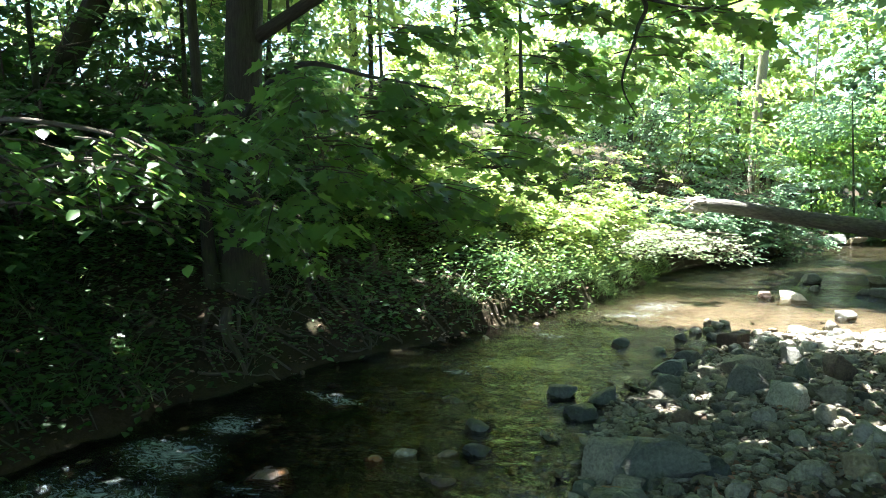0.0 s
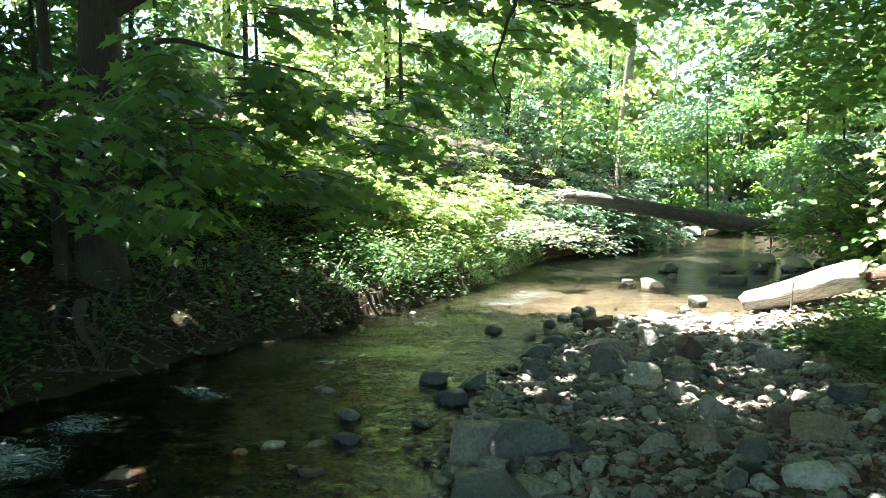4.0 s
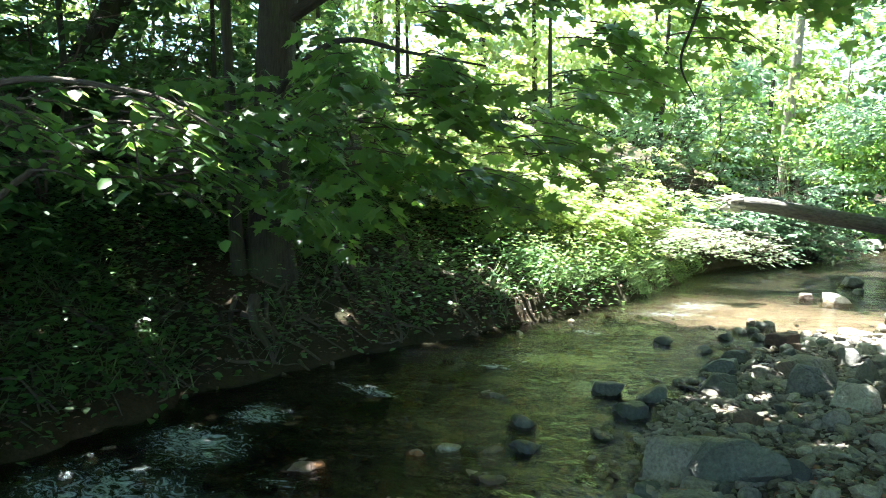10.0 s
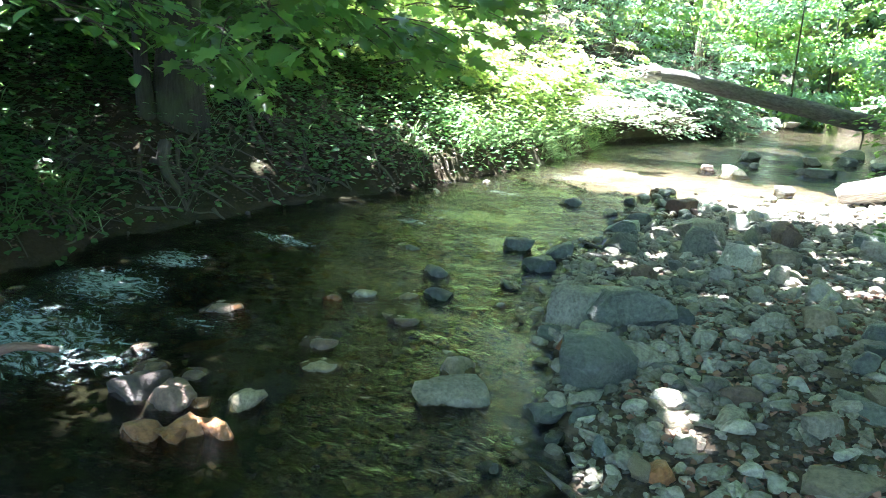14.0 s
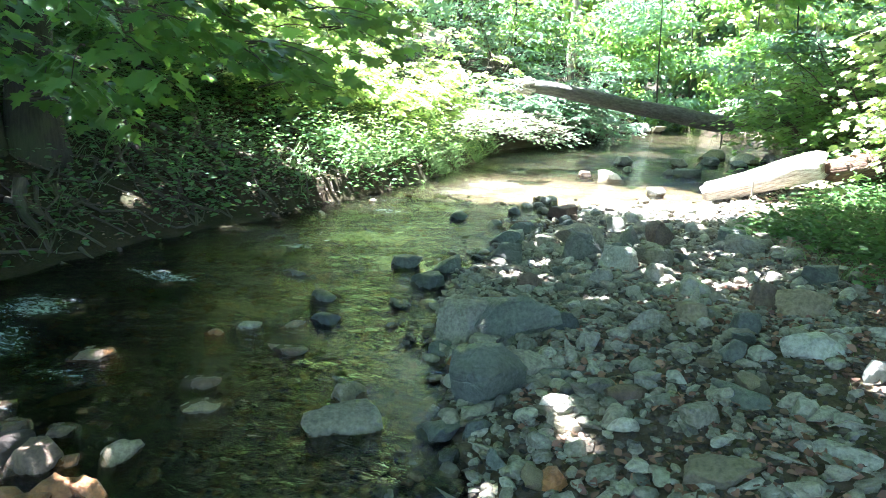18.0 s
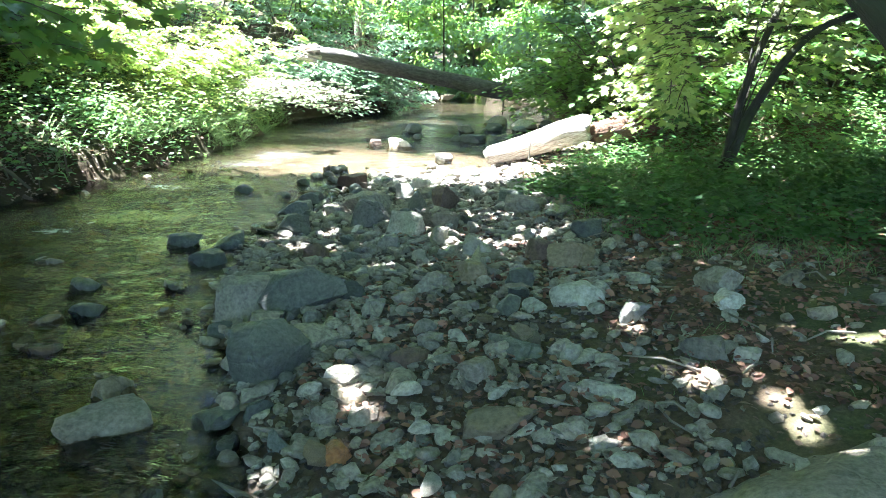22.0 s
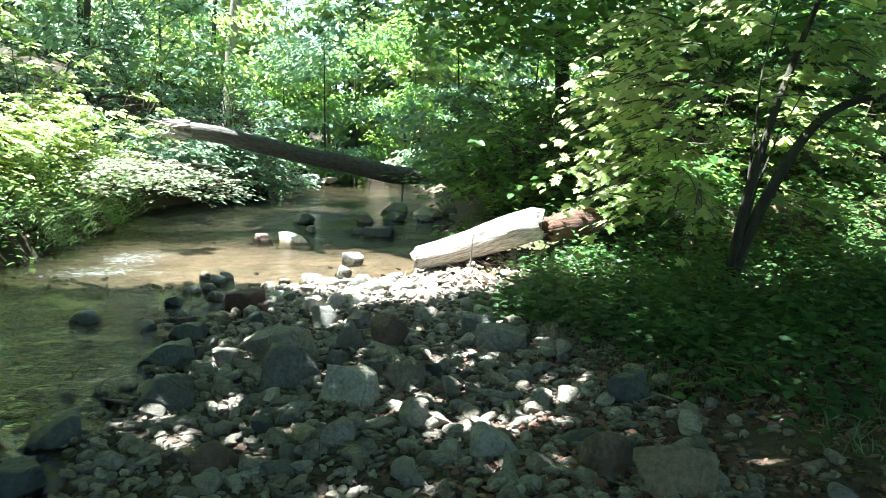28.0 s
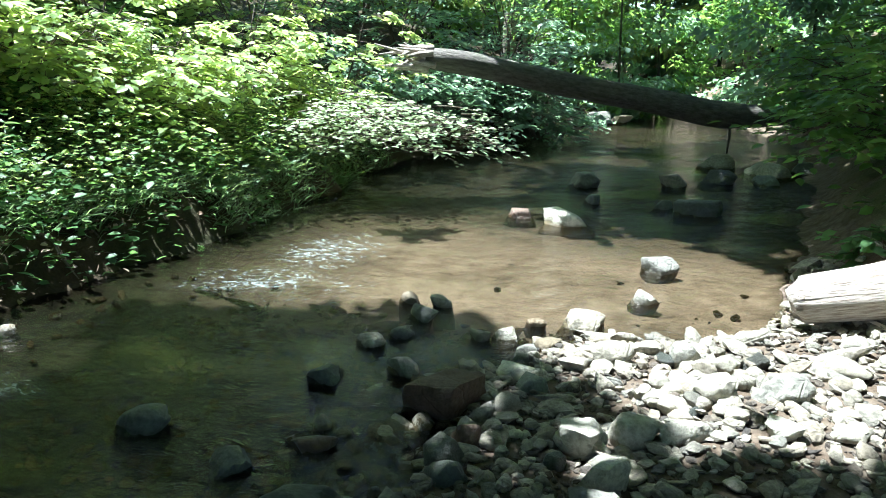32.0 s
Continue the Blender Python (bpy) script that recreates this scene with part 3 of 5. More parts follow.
def rock(x, y, top, size, turn, mat, square, seed, label="", tilt=0):
    """A rock whose top stands at the height given, sunk a little into what it lies on."""
    big = size[0] > 0.42
    wet = height(x, y) < 0
    mid, lower = top - size[2] * 0.48, 1.0
    if wet:
        top = min(0.85 * top, 0.42 * size[0])
        mid, size = 0.0, (size[0], size[1], 2.08 * top)
        lower = max(1.02, (0.03 - float(height(x, y))) / top)
    me = rock_mesh("boulder" if big else "river_stone", seed, size, square, 4 if size[0] > 0.22 else 3, mat, lower)
    ob = new("boulder" if big else "river_stone", me)
    ob.matrix_basis = pose(x, y, mid, 0, tilt, turn)
    return tagged(ob, label or STONE_WORDS[mat.name] + (" rising from the shallow creek" if wet else " bedded in the gravel bar"),
                  "boulder" if big else "stone", "" if big else "stones of the creek")


rock(-1.39, 3.86, 0.32, (0.53, 0.42, 0.31), 22, SLATE, 0.8, 1, "large dark slate-blue boulder at the creek edge", tilt=-16)
rock(-1.67, 3.78, 0.26, (0.38, 0.30, 0.30), 26, GREY, 0.3, 2, "olive-grey rounded boulder beside the slate boulder")
rock(-1.23, 3.09, 0.28, (0.39, 0.31, 0.37), 25, SLATE, 1.0, 3, "dark green-grey angular block at the water edge")
rock(-1.07, 3.38, 0.20, (0.31, 0.24, 0.18), 20, GREY, 0.3, 4)
rock(-0.90, 3.66, 0.26, (0.13, 0.11, 0.13), 15, GREY, 0.3, 5)
rock(-1.10, 3.89, 0.27, (0.17, 0.13, 0.17), 17, SLATE, 0.3, 12)
rock(0.21, 5.48, 0.35, (0.23, 0.18, 0.21), -2, SLATE, 0.6, 14, "slate-blue upright stone by the grass")
rock(-0.43, 4.10, 0.37, (0.22, 0.17, 0.17), 7, TAN, 0.3, 17)
rock(-0.65, 3.97, 0.32, (0.21, 0.17, 0.15), 10, GREY, 0.4, 18)
rock(-0.15, 3.89, 0.42, (0.16, 0.13, 0.16), 3, SLATE, 0.4, 19)
rock(-0.18, 3.56, 0.39, (0.13, 0.10, 0.16), 3, SLATE, 0.8, 20)
rock(0.16, 3.64, 0.45, (0.28, 0.22, 0.15), -2, PALE, 0.3, 21)
rock(0.83, 3.80, 0.55, (0.23, 0.18, 0.19), -13, GREY, 0.4, 22)
rock(0.84, 3.59, 0.49, (0.16, 0.13, 0.12), -14, PALE, 0.5, 23, "chalky white stone beside the bank")
rock(0.41, 3.39, 0.46, (0.14, 0.11, 0.15), -7, PALE, 0.8, 24)
rock(-0.11, 2.61, 0.28, (0.27, 0.22, 0.15), 3, TAN, 0.4, 25, "ochre-stained blocky stone half sunk in gravel")
rock(-0.86, 3.02, 0.19, (0.23, 0.18, 0.15), 18, PALE, 0.3, 26)
rock(-0.58, 3.15, 0.23, (0.22, 0.17, 0.12), 12, BROWN, 0.3, 27)
rock(-0.23, 2.92, 0.32, (0.17, 0.14, 0.19), 5, GREY, 0.5, 28)
rock(-0.11, 3.16, 0.32, (0.25, 0.19, 0.12), 2, SLATE, 0.4, 29)
rock(0.15, 3.08, 0.36, (0.16, 0.13, 0.13), -2, PALE, 0.4, 30)
rock(-0.76, 2.82, 0.17, (0.16, 0.12, 0.13), 18, TAN, 0.2, 31)
rock(-0.66, 2.67, 0.18, (0.14, 0.11, 0.14), 16, GREY, 0.3, 32)
rock(-0.55, 2.92, 0.22, (0.20, 0.16, 0.12), 12, GREY, 0.4, 33)
rock(-0.76, 3.76, 0.27, (0.14, 0.11, 0.09), 13, GREY, 0.3, 34)
rock(0.26, 2.78, 0.34, (0.25, 0.20, 0.13), -5, GREY, 0.4, 35)
rock(0.66, 3.10, 0.46, (0.20, 0.16, 0.15), -13, GREY, 0.4, 36)
rock(0.82, 3.04, 0.44, (0.10, 0.08, 0.10), -16, PALE, 0.4, 37)
rock(-0.39, 3.33, 0.27, (0.10, 0.08, 0.09), 8, PALE, 0.4, 38)
rock(-0.53, 2.56, 0.15, (0.14, 0.11, 0.09), 14, GREY, 0.4, 39)
rock(0.18, 2.58, 0.29, (0.13, 0.10, 0.10), -3, PALE, 0.4, 40)
rock(-0.41, 3.10, 0.25, (0.16, 0.12, 0.09), 9, GREY, 0.4, 41)
rock(-0.74, 3.41, 0.22, (0.09, 0.07, 0.09), 14, GREY, 0.3, 42)
rock(-1.47, 3.58, 0.15, (0.18, 0.14, 0.14), 25, GREY, 0.3, 43)
rock(-1.53, 3.44, 0.13, (0.18, 0.14, 0.16), 27, RUST, 0.2, 44)
rock(-1.36, 3.65, 0.15, (0.10, 0.08, 0.09), 23, GREY, 0.2, 45)
rock(-1.23, 3.62, 0.18, (0.12, 0.09, 0.11), 21, GREY, 0.2, 46)
rock(-0.51, 3.28, 0.26, (0.13, 0.10, 0.12), 10, GREY, 0.4, 47)
rock(-1.63, 4.80, 0.19, (0.21, 0.17, 0.18), 20, BROWN, 0.3, 48)
rock(-2.10, 4.74, 0.06, (0.17, 0.14, 0.12), 26, SLATE, 0.3, 49)
rock(-2.44, 4.72, 0.10, (0.27, 0.21, 0.18), 29, SLATE, 0.3, 51)
rock(-2.84, 5.10, 0.10, (0.27, 0.21, 0.18), 31, SLATE, 0.4, 52)
rock(-0.19, 4.48, 0.31, (0.11, 0.09, 0.11), 3, GREY, 0.3, 55)
rock(0.46, 3.97, 0.43, (0.15, 0.11, 0.07), -6, GREY, 0.3, 56)
rock(0.38, 5.20, 0.29, (0.13, 0.10, 0.07), -4, PALE, 0.3, 57)
rock(0.59, 5.30, 0.32, (0.11, 0.09, 0.11), -6, GREY, 0.3, 58)
rock(-0.05, 3.57, 0.37, (0.13, 0.10, 0.09), 1, PALE, 0.4, 59)
rock(-0.39, 3.64, 0.30, (0.11, 0.08, 0.08), 7, GREY, 0.4, 60)
rock(-1.75, 2.60, 0.08, (0.37, 0.29, 0.15), 34, GREY, -0.2, 61, "flat grey slab lying in the shallow water")
rock(-1.84, 2.79, 0.12, (0.19, 0.15, 0.22), 33, TAN, 0.3, 62, "pinkish-tan stone standing in the shallows")
rock(-2.43, 2.41, 0.03, (0.22, 0.17, 0.09), 45, TAN, 0.2, 63)
rock(-2.65, 2.60, 0.03, (0.22, 0.17, 0.09), 46, BROWN, 0.3, 64)
rock(-2.52, 3.15, 0.03, (0.23, 0.18, 0.09), 39, BROWN, 0.3, 65)
rock(-3.03, 3.38, 0.03, (0.19, 0.15, 0.08), 42, GREY, 0.3, 66)
rock(-3.10, 3.18, 0.03, (0.15, 0.11, 0.06), 44, RUST, 0.3, 67)
rock(-2.78, 3.53, 0.03, (0.18, 0.14, 0.07), 38, TAN, 0.3, 68)
rock(-2.62, 3.67, 0.07, (0.20, 0.16, 0.13), 35, SLATE, 0.2, 69)
rock(-2.91, 4.04, 0.07, (0.20, 0.15, 0.13), 35, SLATE, 0.3, 70)
rock(-2.84, 1.67, 0.10, (0.28, 0.22, 0.19), 60, BROWN, 0.1, 71, "wet brown boulder splashed by the riffle")
rock(-2.66, 1.69, 0.10, (0.27, 0.21, 0.18), 58, BROWN, 0.1, 72, "wet pinkish brown rock in the riffle")
rock(-2.40, 1.61, 0.07, (0.20, 0.16, 0.14), 57, RUST, 0.3, 73, "rust-orange stained boulder in the riffle")
rock(-2.50, 1.46, 0.07, (0.19, 0.15, 0.13), 61, RUST, 0.1, 74)
rock(-2.29, 1.67, 0.06, (0.16, 0.13, 0.11), 54, RUST, 0.3, 75)
rock(-3.03, 1.84, 0.03, (0.18, 0.14, 0.07), 59, BROWN, 0.3, 76)
rock(-2.54, 1.76, 0.04, (0.13, 0.10, 0.09), 56, RUST, 0.3, 77)
rock(-2.37, 1.52, 0.05, (0.15, 0.12, 0.10), 58, RUST, 0.2, 78)
rock(-3.26, 1.95, 0.03, (0.14, 0.11, 0.06), 60, BROWN, 0.3, 79)
rock(-3.40, 2.65, 0.03, (0.16, 0.13, 0.07), 52, RUST, 0.2, 80)
rock(-2.81, 1.92, 0.03, (0.18, 0.14, 0.08), 56, BROWN, 0.3, 81)
rock(-2.39, 1.91, 0.06, (0.19, 0.15, 0.11), 52, TAN, 0.3, 82)
rock(-3.47, 2.57, 0.03, (0.25, 0.20, 0.10), 54, BROWN, 0.3, 83)
rock(-1.12, 2.77, 0.11, (0.17, 0.14, 0.20), 21, SLATE, 0.2, 84)
rock(-1.31, 2.72, 0.07, (0.21, 0.16, 0.14), 25, SLATE, 0.3, 85)
rock(-1.72, 3.58, 0.07, (0.21, 0.17, 0.14), 25, SLATE, 0.3, 86)
rock(-0.92, 2.50, 0.13, (0.13, 0.11, 0.13), 19, SLATE, 0.3, 88)
rock(-0.69, 2.45, 0.15, (0.13, 0.11, 0.13), 15, RUST, 0.2, 89)
rock(-1.19, 2.55, 0.04, (0.12, 0.09, 0.08), 24, SLATE, 0.3, 90)
rock(-1.28, 2.20, 0.03, (0.10, 0.08, 0.05), 30, SLATE, 0.2, 91)
rock(-3.49, 4.47, 0.03, (0.25, 0.19, 0.10), 38, GREY, 0.3, 98)
rock(-3.32, 7.10, 0.18, (0.2, 0.16, 0.22), 48, SLATE, 0.7, 201)
rock(-2.32, 7.69, 0.19, (0.36, 0.29, 0.3), 23, BROWN, 1, 202, "reddish angular wedge of rock at the tip of the bar")
rock(-2.60, 7.95, 0.11, (0.18, 0.14, 0.2), 26, PALE, 0.4, 203)
rock(-2.26, 7.89, 0.14, (0.12, 0.1, 0.14), 20, GREY, 0.5, 204)
rock(-2.99, 8.81, 0.13, (0.13, 0.1, 0.14), 25, TAN, 0.5, 205)
rock(-2.81, 8.59, 0.12, (0.18, 0.15, 0.2), 24, SLATE, 0.5, 206)
rock(-2.80, 8.84, 0.09, (0.13, 0.11, 0.15), 23, PALE, 0.3, 207)
rock(-2.91, 8.18, 0.08, (0.15, 0.12, 0.17), 29, GREY, 0.4, 208)
rock(-2.81, 8.34, 0.06, (0.16, 0.13, 0.18), 26, SLATE, 0.4, 209)
rock(-2.89, 7.75, 0.09, (0.2, 0.16, 0.22), 33, SLATE, 0.5, 210)
rock(-2.66, 7.26, 0.04, (0.2, 0.16, 0.15), 34, BROWN, 0.5, 211)
rock(-2.68, 7.39, 0.10, (0.1, 0.08, 0.11), 33, GREY, 0.8, 212)
rock(-2.33, 8.54, 0.05, (0.14, 0.11, 0.15), 17, PALE, 0.3, 213)
rock(-2.13, 8.26, 0.09, (0.13, 0.1, 0.1), 15, PALE, 0.5, 214)
rock(-2.11, 8.09, 0.08, (0.2, 0.16, 0.08), 16, PALE, 0.5, 215)
rock(-2.01, 7.96, 0.09, (0.15, 0.12, 0.08), 15, SLATE, 0.5, 216)
rock(-1.99, 8.87, 0.07, (0.24, 0.19, 0.24), 11, PALE, 0.3, 217)
rock(-1.73, 9.39, 0.08, (0.17, 0.13, 0.18), 6, PALE, 0.4, 218)
rock(-1.72, 10.08, 0.11, (0.25, 0.2, 0.24), 5, PALE, 0.2, 219, "bleached white stone lying in the sunlit pool")
rock(-2.62, 11.20, 0.14, (0.41, 0.33, 0.35), 12, PALE, 0.4, 220)
rock(-3.06, 11.27, 0.08, (0.25, 0.2, 0.28), 16, BROWN, 0.4, 221)
rock(-2.87, 13.02, 0.17, (0.37, 0.3, 0.37), 11, SLATE, 0.4, 222)
rock(-2.60, 12.18, 0.11, (0.19, 0.16, 0.21), 11, SLATE, 0.4, 223)
rock(-1.61, 12.09, 0.15, (0.44, 0.35, 0.31), 2, SLATE, 0.3, 224)
rock(-1.96, 13.52, 0.15, (0.31, 0.25, 0.35), 4, GREY, 0.4, 225)
rock(-1.94, 12.21, 0.10, (0.21, 0.17, 0.24), 5, SLATE, 0.4, 226)
rock(-1.58, 15.25, 0.20, (0.51, 0.41, 0.39), 2, GREY, 0.5, 227)
rock(-1.50, 13.96, 0.17, (0.39, 0.31, 0.36), 1, SLATE, 0.5, 228)
rock(-1.00, 14.72, 0.19, (0.68, 0.54, 0.35), -2, GREY, 0.5, 229)
rock(-0.98, 14.10, 0.11, (0.32, 0.26, 0.22), -2, SLATE, 0.4, 230)
rock(-0.56, 15.18, 0.16, (0.32, 0.25, 0.28), -4, SLATE, 0.4, 231)
rock(-1.74, 8.28, 0.16, (0.2, 0.16, 0.12), 8, GREY, 0.7, 232)
rock(-1.89, 8.19, 0.10, (0.14, 0.11, 0.08), 11, PALE, 0.4, 233)
rock(-1.43, 8.35, 0.19, (0.14, 0.11, 0.14), 2, PALE, 0.7, 234)
rock(-1.27, 8.33, 0.16, (0.13, 0.11, 0.09), -1, GREY, 0.4, 235)
rock(-1.70, 7.49, 0.18, (0.17, 0.14, 0.17), 10, PALE, 0.6, 236)
rock(-1.59, 7.27, 0.18, (0.16, 0.13, 0.14), 8, PALE, 0.5, 237)
rock(-1.54, 7.62, 0.17, (0.19, 0.15, 0.14), 5, PALE, 0.5, 238)
rock(-1.37, 7.66, 0.16, (0.19, 0.16, 0.09), 1, PALE, 0.4, 239)
rock(-1.30, 7.99, 0.21, (0.18, 0.15, 0.13), -0, GREY, 0.5, 240)
rock(-2.12, 7.27, 0.13, (0.17, 0.14, 0.13), 22, SLATE, 0.6, 241)
rock(-2.82, 7.03, 0.07, (0.19, 0.16, 0.21), 41, SLATE, 0.4, 242)
rock(-1.06, 8.09, 0.23, (0.24, 0.19, 0.14), -5, PALE, 0.5, 243)
rock(-1.56, 7.94, 0.14, (0.12, 0.1, 0.08), 5, PALE, 0.5, 244)
rock(-1.42, 7.87, 0.15, (0.16, 0.13, 0.08), 2, PALE, 0.4, 245)
rock(-1.60, 8.44, 0.12, (0.08, 0.06, 0.08), 5, PALE, 0.4, 246)
rock(-2.22, 8.77, 0.04, (0.11, 0.08, 0.12), 15, TAN, 0.5, 247)
rock(-0.80, 10.40, 0.12, (0.24, 0.19, 0.14), -6, GREY, 0.3, 248)
rock(-1.77, 7.37, 0.11, (0.08, 0.06, 0.08), 12, SLATE, 0.3, 249)
rock(-1.06, 7.76, 0.19, (0.13, 0.1, 0.08), -6, PALE, 0.4, 250)
rock(-1.21, 7.83, 0.17, (0.09, 0.07, 0.08), -2, PALE, 0.5, 251)
rock(-2.29, 7.07, 0.06, (0.06, 0.04, 0.06), 29, GREY, 0.6, 252)
rock(-2.11, 7.41, 0.13, (0.12, 0.1, 0.12), 21, BROWN, 0.7, 253)
rock(-2.43, 8.46, 0.05, (0.11, 0.09, 0.13), 19, GREY, 0.4, 254)
rock(-1.69, 6.23, 0.28, (0.46, 0.37, 0.28), 15, GREY, 0.8, 255, "cracked pale grey boulder on the gravel bar")
rock(-1.54, 5.81, 0.31, (0.33, 0.27, 0.31), 13, GREY, 0.4, 256, "dark grey rounded boulder in front of the cracked one")
rock(-1.05, 6.52, 0.33, (0.26, 0.21, 0.29), 2, BROWN, 0.5, 257, "dull brown block of stone on the gravel bar")
rock(-0.46, 6.75, 0.28, (0.27, 0.21, 0.18), -8, SLATE, 0.4, 258, "slate-blue rounded stone near the grass")
rock(-0.33, 6.53, 0.28, (0.35, 0.28, 0.15), -10, GREY, 0.4, 259)
rock(-0.40, 7.13, 0.26, (0.16, 0.13, 0.13), -8, PALE, 0.6, 260)
rock(-2.42, 6.29, 0.20, (0.33, 0.26, 0.35), 26, SLATE, 0.5, 261, "dark wet boulder at the tip of the bar")
rock(-2.49, 6.83, 0.11, (0.35, 0.28, 0.25), 24, SLATE, 0.5, 262)
rock(-2.28, 6.23, 0.11, (0.17, 0.14, 0.19), 25, SLATE, 0.4, 263)
rock(-2.19, 6.38, 0.14, (0.15, 0.12, 0.12), 22, SLATE, 0.4, 264)
rock(-1.55, 7.03, 0.22, (0.2, 0.16, 0.2), 9, PALE, 0.5, 265)
rock(-1.31, 7.02, 0.20, (0.19, 0.15, 0.15), 6, GREY, 0.5, 266)
rock(-1.71, 7.52, 0.14, (0.2, 0.16, 0.11), 11, PALE, 0.4, 267)
rock(-2.10, 7.19, 0.12, (0.17, 0.13, 0.12), 17, SLATE, 0.5, 268)
rock(-1.29, 6.48, 0.26, (0.22, 0.17, 0.21), 7, SLATE, 0.5, 269)
rock(-1.33, 6.17, 0.16, (0.16, 0.13, 0.12), 8, SLATE, 0.3, 270)
rock(-1.11, 5.90, 0.22, (0.13, 0.11, 0.15), 4, GREY, 0.3, 271)
rock(-0.97, 6.15, 0.17, (0.12, 0.1, 0.08), 1, GREY, 0.4, 272)
rock(-1.99, 6.18, 0.15, (0.2, 0.16, 0.13), 20, GREY, 0.4, 273)
rock(-0.84, 6.24, 0.19, (0.11, 0.09, 0.08), -2, TAN, 0.4, 274)
rock(-0.92, 5.78, 0.25, (0.24, 0.19, 0.18), -0, GREY, 0.4, 275)
rock(-0.34, 6.10, 0.22, (0.09, 0.08, 0.08), -12, TAN, 0.4, 276)
rock(-0.08, 6.22, 0.24, (0.11, 0.09, 0.08), -16, PALE, 0.4, 277)
rock(-0.48, 6.13, 0.20, (0.18, 0.14, 0.08), -9, SLATE, 0.4, 278)
rock(-0.02, 6.58, 0.31, (0.15, 0.12, 0.15), -15, TAN, 0.5, 279)
rock(0.28, 7.59, 0.31, (0.27, 0.22, 0.12), -16, GREY, 0.3, 280)
rock(-0.71, 6.91, 0.18, (0.14, 0.11, 0.08), -3, PALE, 0.4, 281)
rock(-0.85, 7.18, 0.21, (0.13, 0.1, 0.11), -1, PALE, 0.4, 282)
rock(-1.10, 7.18, 0.18, (0.15, 0.12, 0.1), 3, PALE, 0.4, 283)
rock(-1.18, 5.50, 0.28, (0.34, 0.27, 0.23), 9, PALE, 0.2, 284, "pale flat smooth stone on the gravel bar")
rock(-0.48, 4.82, 0.34, (0.25, 0.2, 0.19), 1, PALE, 0.5, 285)
rock(-2.12, 5.49, 0.20, (0.29, 0.23, 0.22), 21, SLATE, 0.4, 286)
rock(-2.51, 5.15, 0.13, (0.27, 0.21, 0.23), 26, SLATE, 0.4, 287)
rock(-0.84, 5.16, 0.29, (0.14, 0.11, 0.16), 5, GREY, 0.4, 288)
rock(-1.16, 4.94, 0.27, (0.16, 0.13, 0.17), 10, GREY, 0.4, 289)
rock(-0.08, 4.60, 0.40, (0.22, 0.18, 0.2), -6, BROWN, 0.4, 290)
rock(0.10, 4.36, 0.44, (0.29, 0.23, 0.18), -9, TAN, 0.3, 291)
rock(-4.75, 20.4, 0.30, (0.75, 0.55, 0.5), 8, PALE, 0.6, 301)
rock(-4.2, 20.9, 0.28, (0.6, 0.5, 0.45), 30, PALE, 0.6, 302)
rock(-5.2, 20.8, 0.34, (0.6, 0.5, 0.5), 60, PALE, 0.5, 303)
rock(-3.75, 21.3, 0.18, (0.5, 0.4, 0.3), 10, TAN, 0.5, 304)


# ---- loose stones and gravel ----
def big_rock_sheet():
    me = rock_mesh("boulder", 907, (1.12, 0.82, 0.42), -0.35, 4, GREY)
    ob = new("boulder", me)
    ob.matrix_basis = pose(1.0, 2.36, 0.21, 0, 3, 12)
    tagged(ob, "broad pale grey boulder with moss beside the path", "boulder")


big_rock_sheet()
STONES = [rock_mesh("river_stone", 300 + k, (1, 0.8, 0.55), 0.2 + 0.15 * (k % 4), 2, (GREY, PALE, GREY, SLATE, TAN, GREY, PALE, SLATE)[k % 8]) for k in range(16)]


def template(detail, seeds, square):
    out = []
    for k in seeds:
        bm = bmesh.new()
        bmesh.ops.create_icosphere(bm, subdivisions=detail, radius=1)
        bm.verts.index_update()
        d = np.array([v.co.normalized()[:] for v in bm.verts])
        out.append((d * rock_points(d, k, square)[:, None] * (0.5, 0.39, 0.28), [tuple(v.index for v in f.verts) for f in bm.faces]))
        bm.free()
    return out


FINE, COARSE = template(1, range(40, 50), 0.9), template(2, range(60, 84), 1.1)


def on_bar(x, y):
    """How stony the ground is: 1 on the bar, less in the creek, none on the banks."""
    xl, xr = np.interp(y, LEFT_Y, LEFT_X), np.interp(y, RIGHT_Y, RIGHT_X)
    d = x - xr
    edge = np.interp(y, (0, 2.5, 3.5, 4.5, 6.5, 8, 9, 10), (1.6, 1.7, 2.2, 2.6, 2.4, 2.0, 1.3, 0.3))
    bar = np.where(d > 0, 1 - 0.9 * smooth(d, edge - 0.6, edge + 0.5), 0)
    bed = np.where((d <= 0) & (x > xl), 0.25 + 0.75 * smooth(d, -1.2, -0.1), 0)
    bed = bed * (1 - 0.985 * smooth(y, 8.4, 9.0))
    return np.maximum(bar, bed) * (1 - smooth(y, 10, 18) * 0.5)


def scatter(n, box, bare=0.0):
    x, y = rng.uniform(box[0], box[1], n * 6), rng.uniform(box[2], box[3], n * 6)
    keep = rng.random(n * 6) < on_bar(x, y) * (1 - bare * smooth(x, -1.0, -0.3) * (1 - smooth(y, 3.6, 5.0)))
    return x[keep][:n], y[keep][:n]


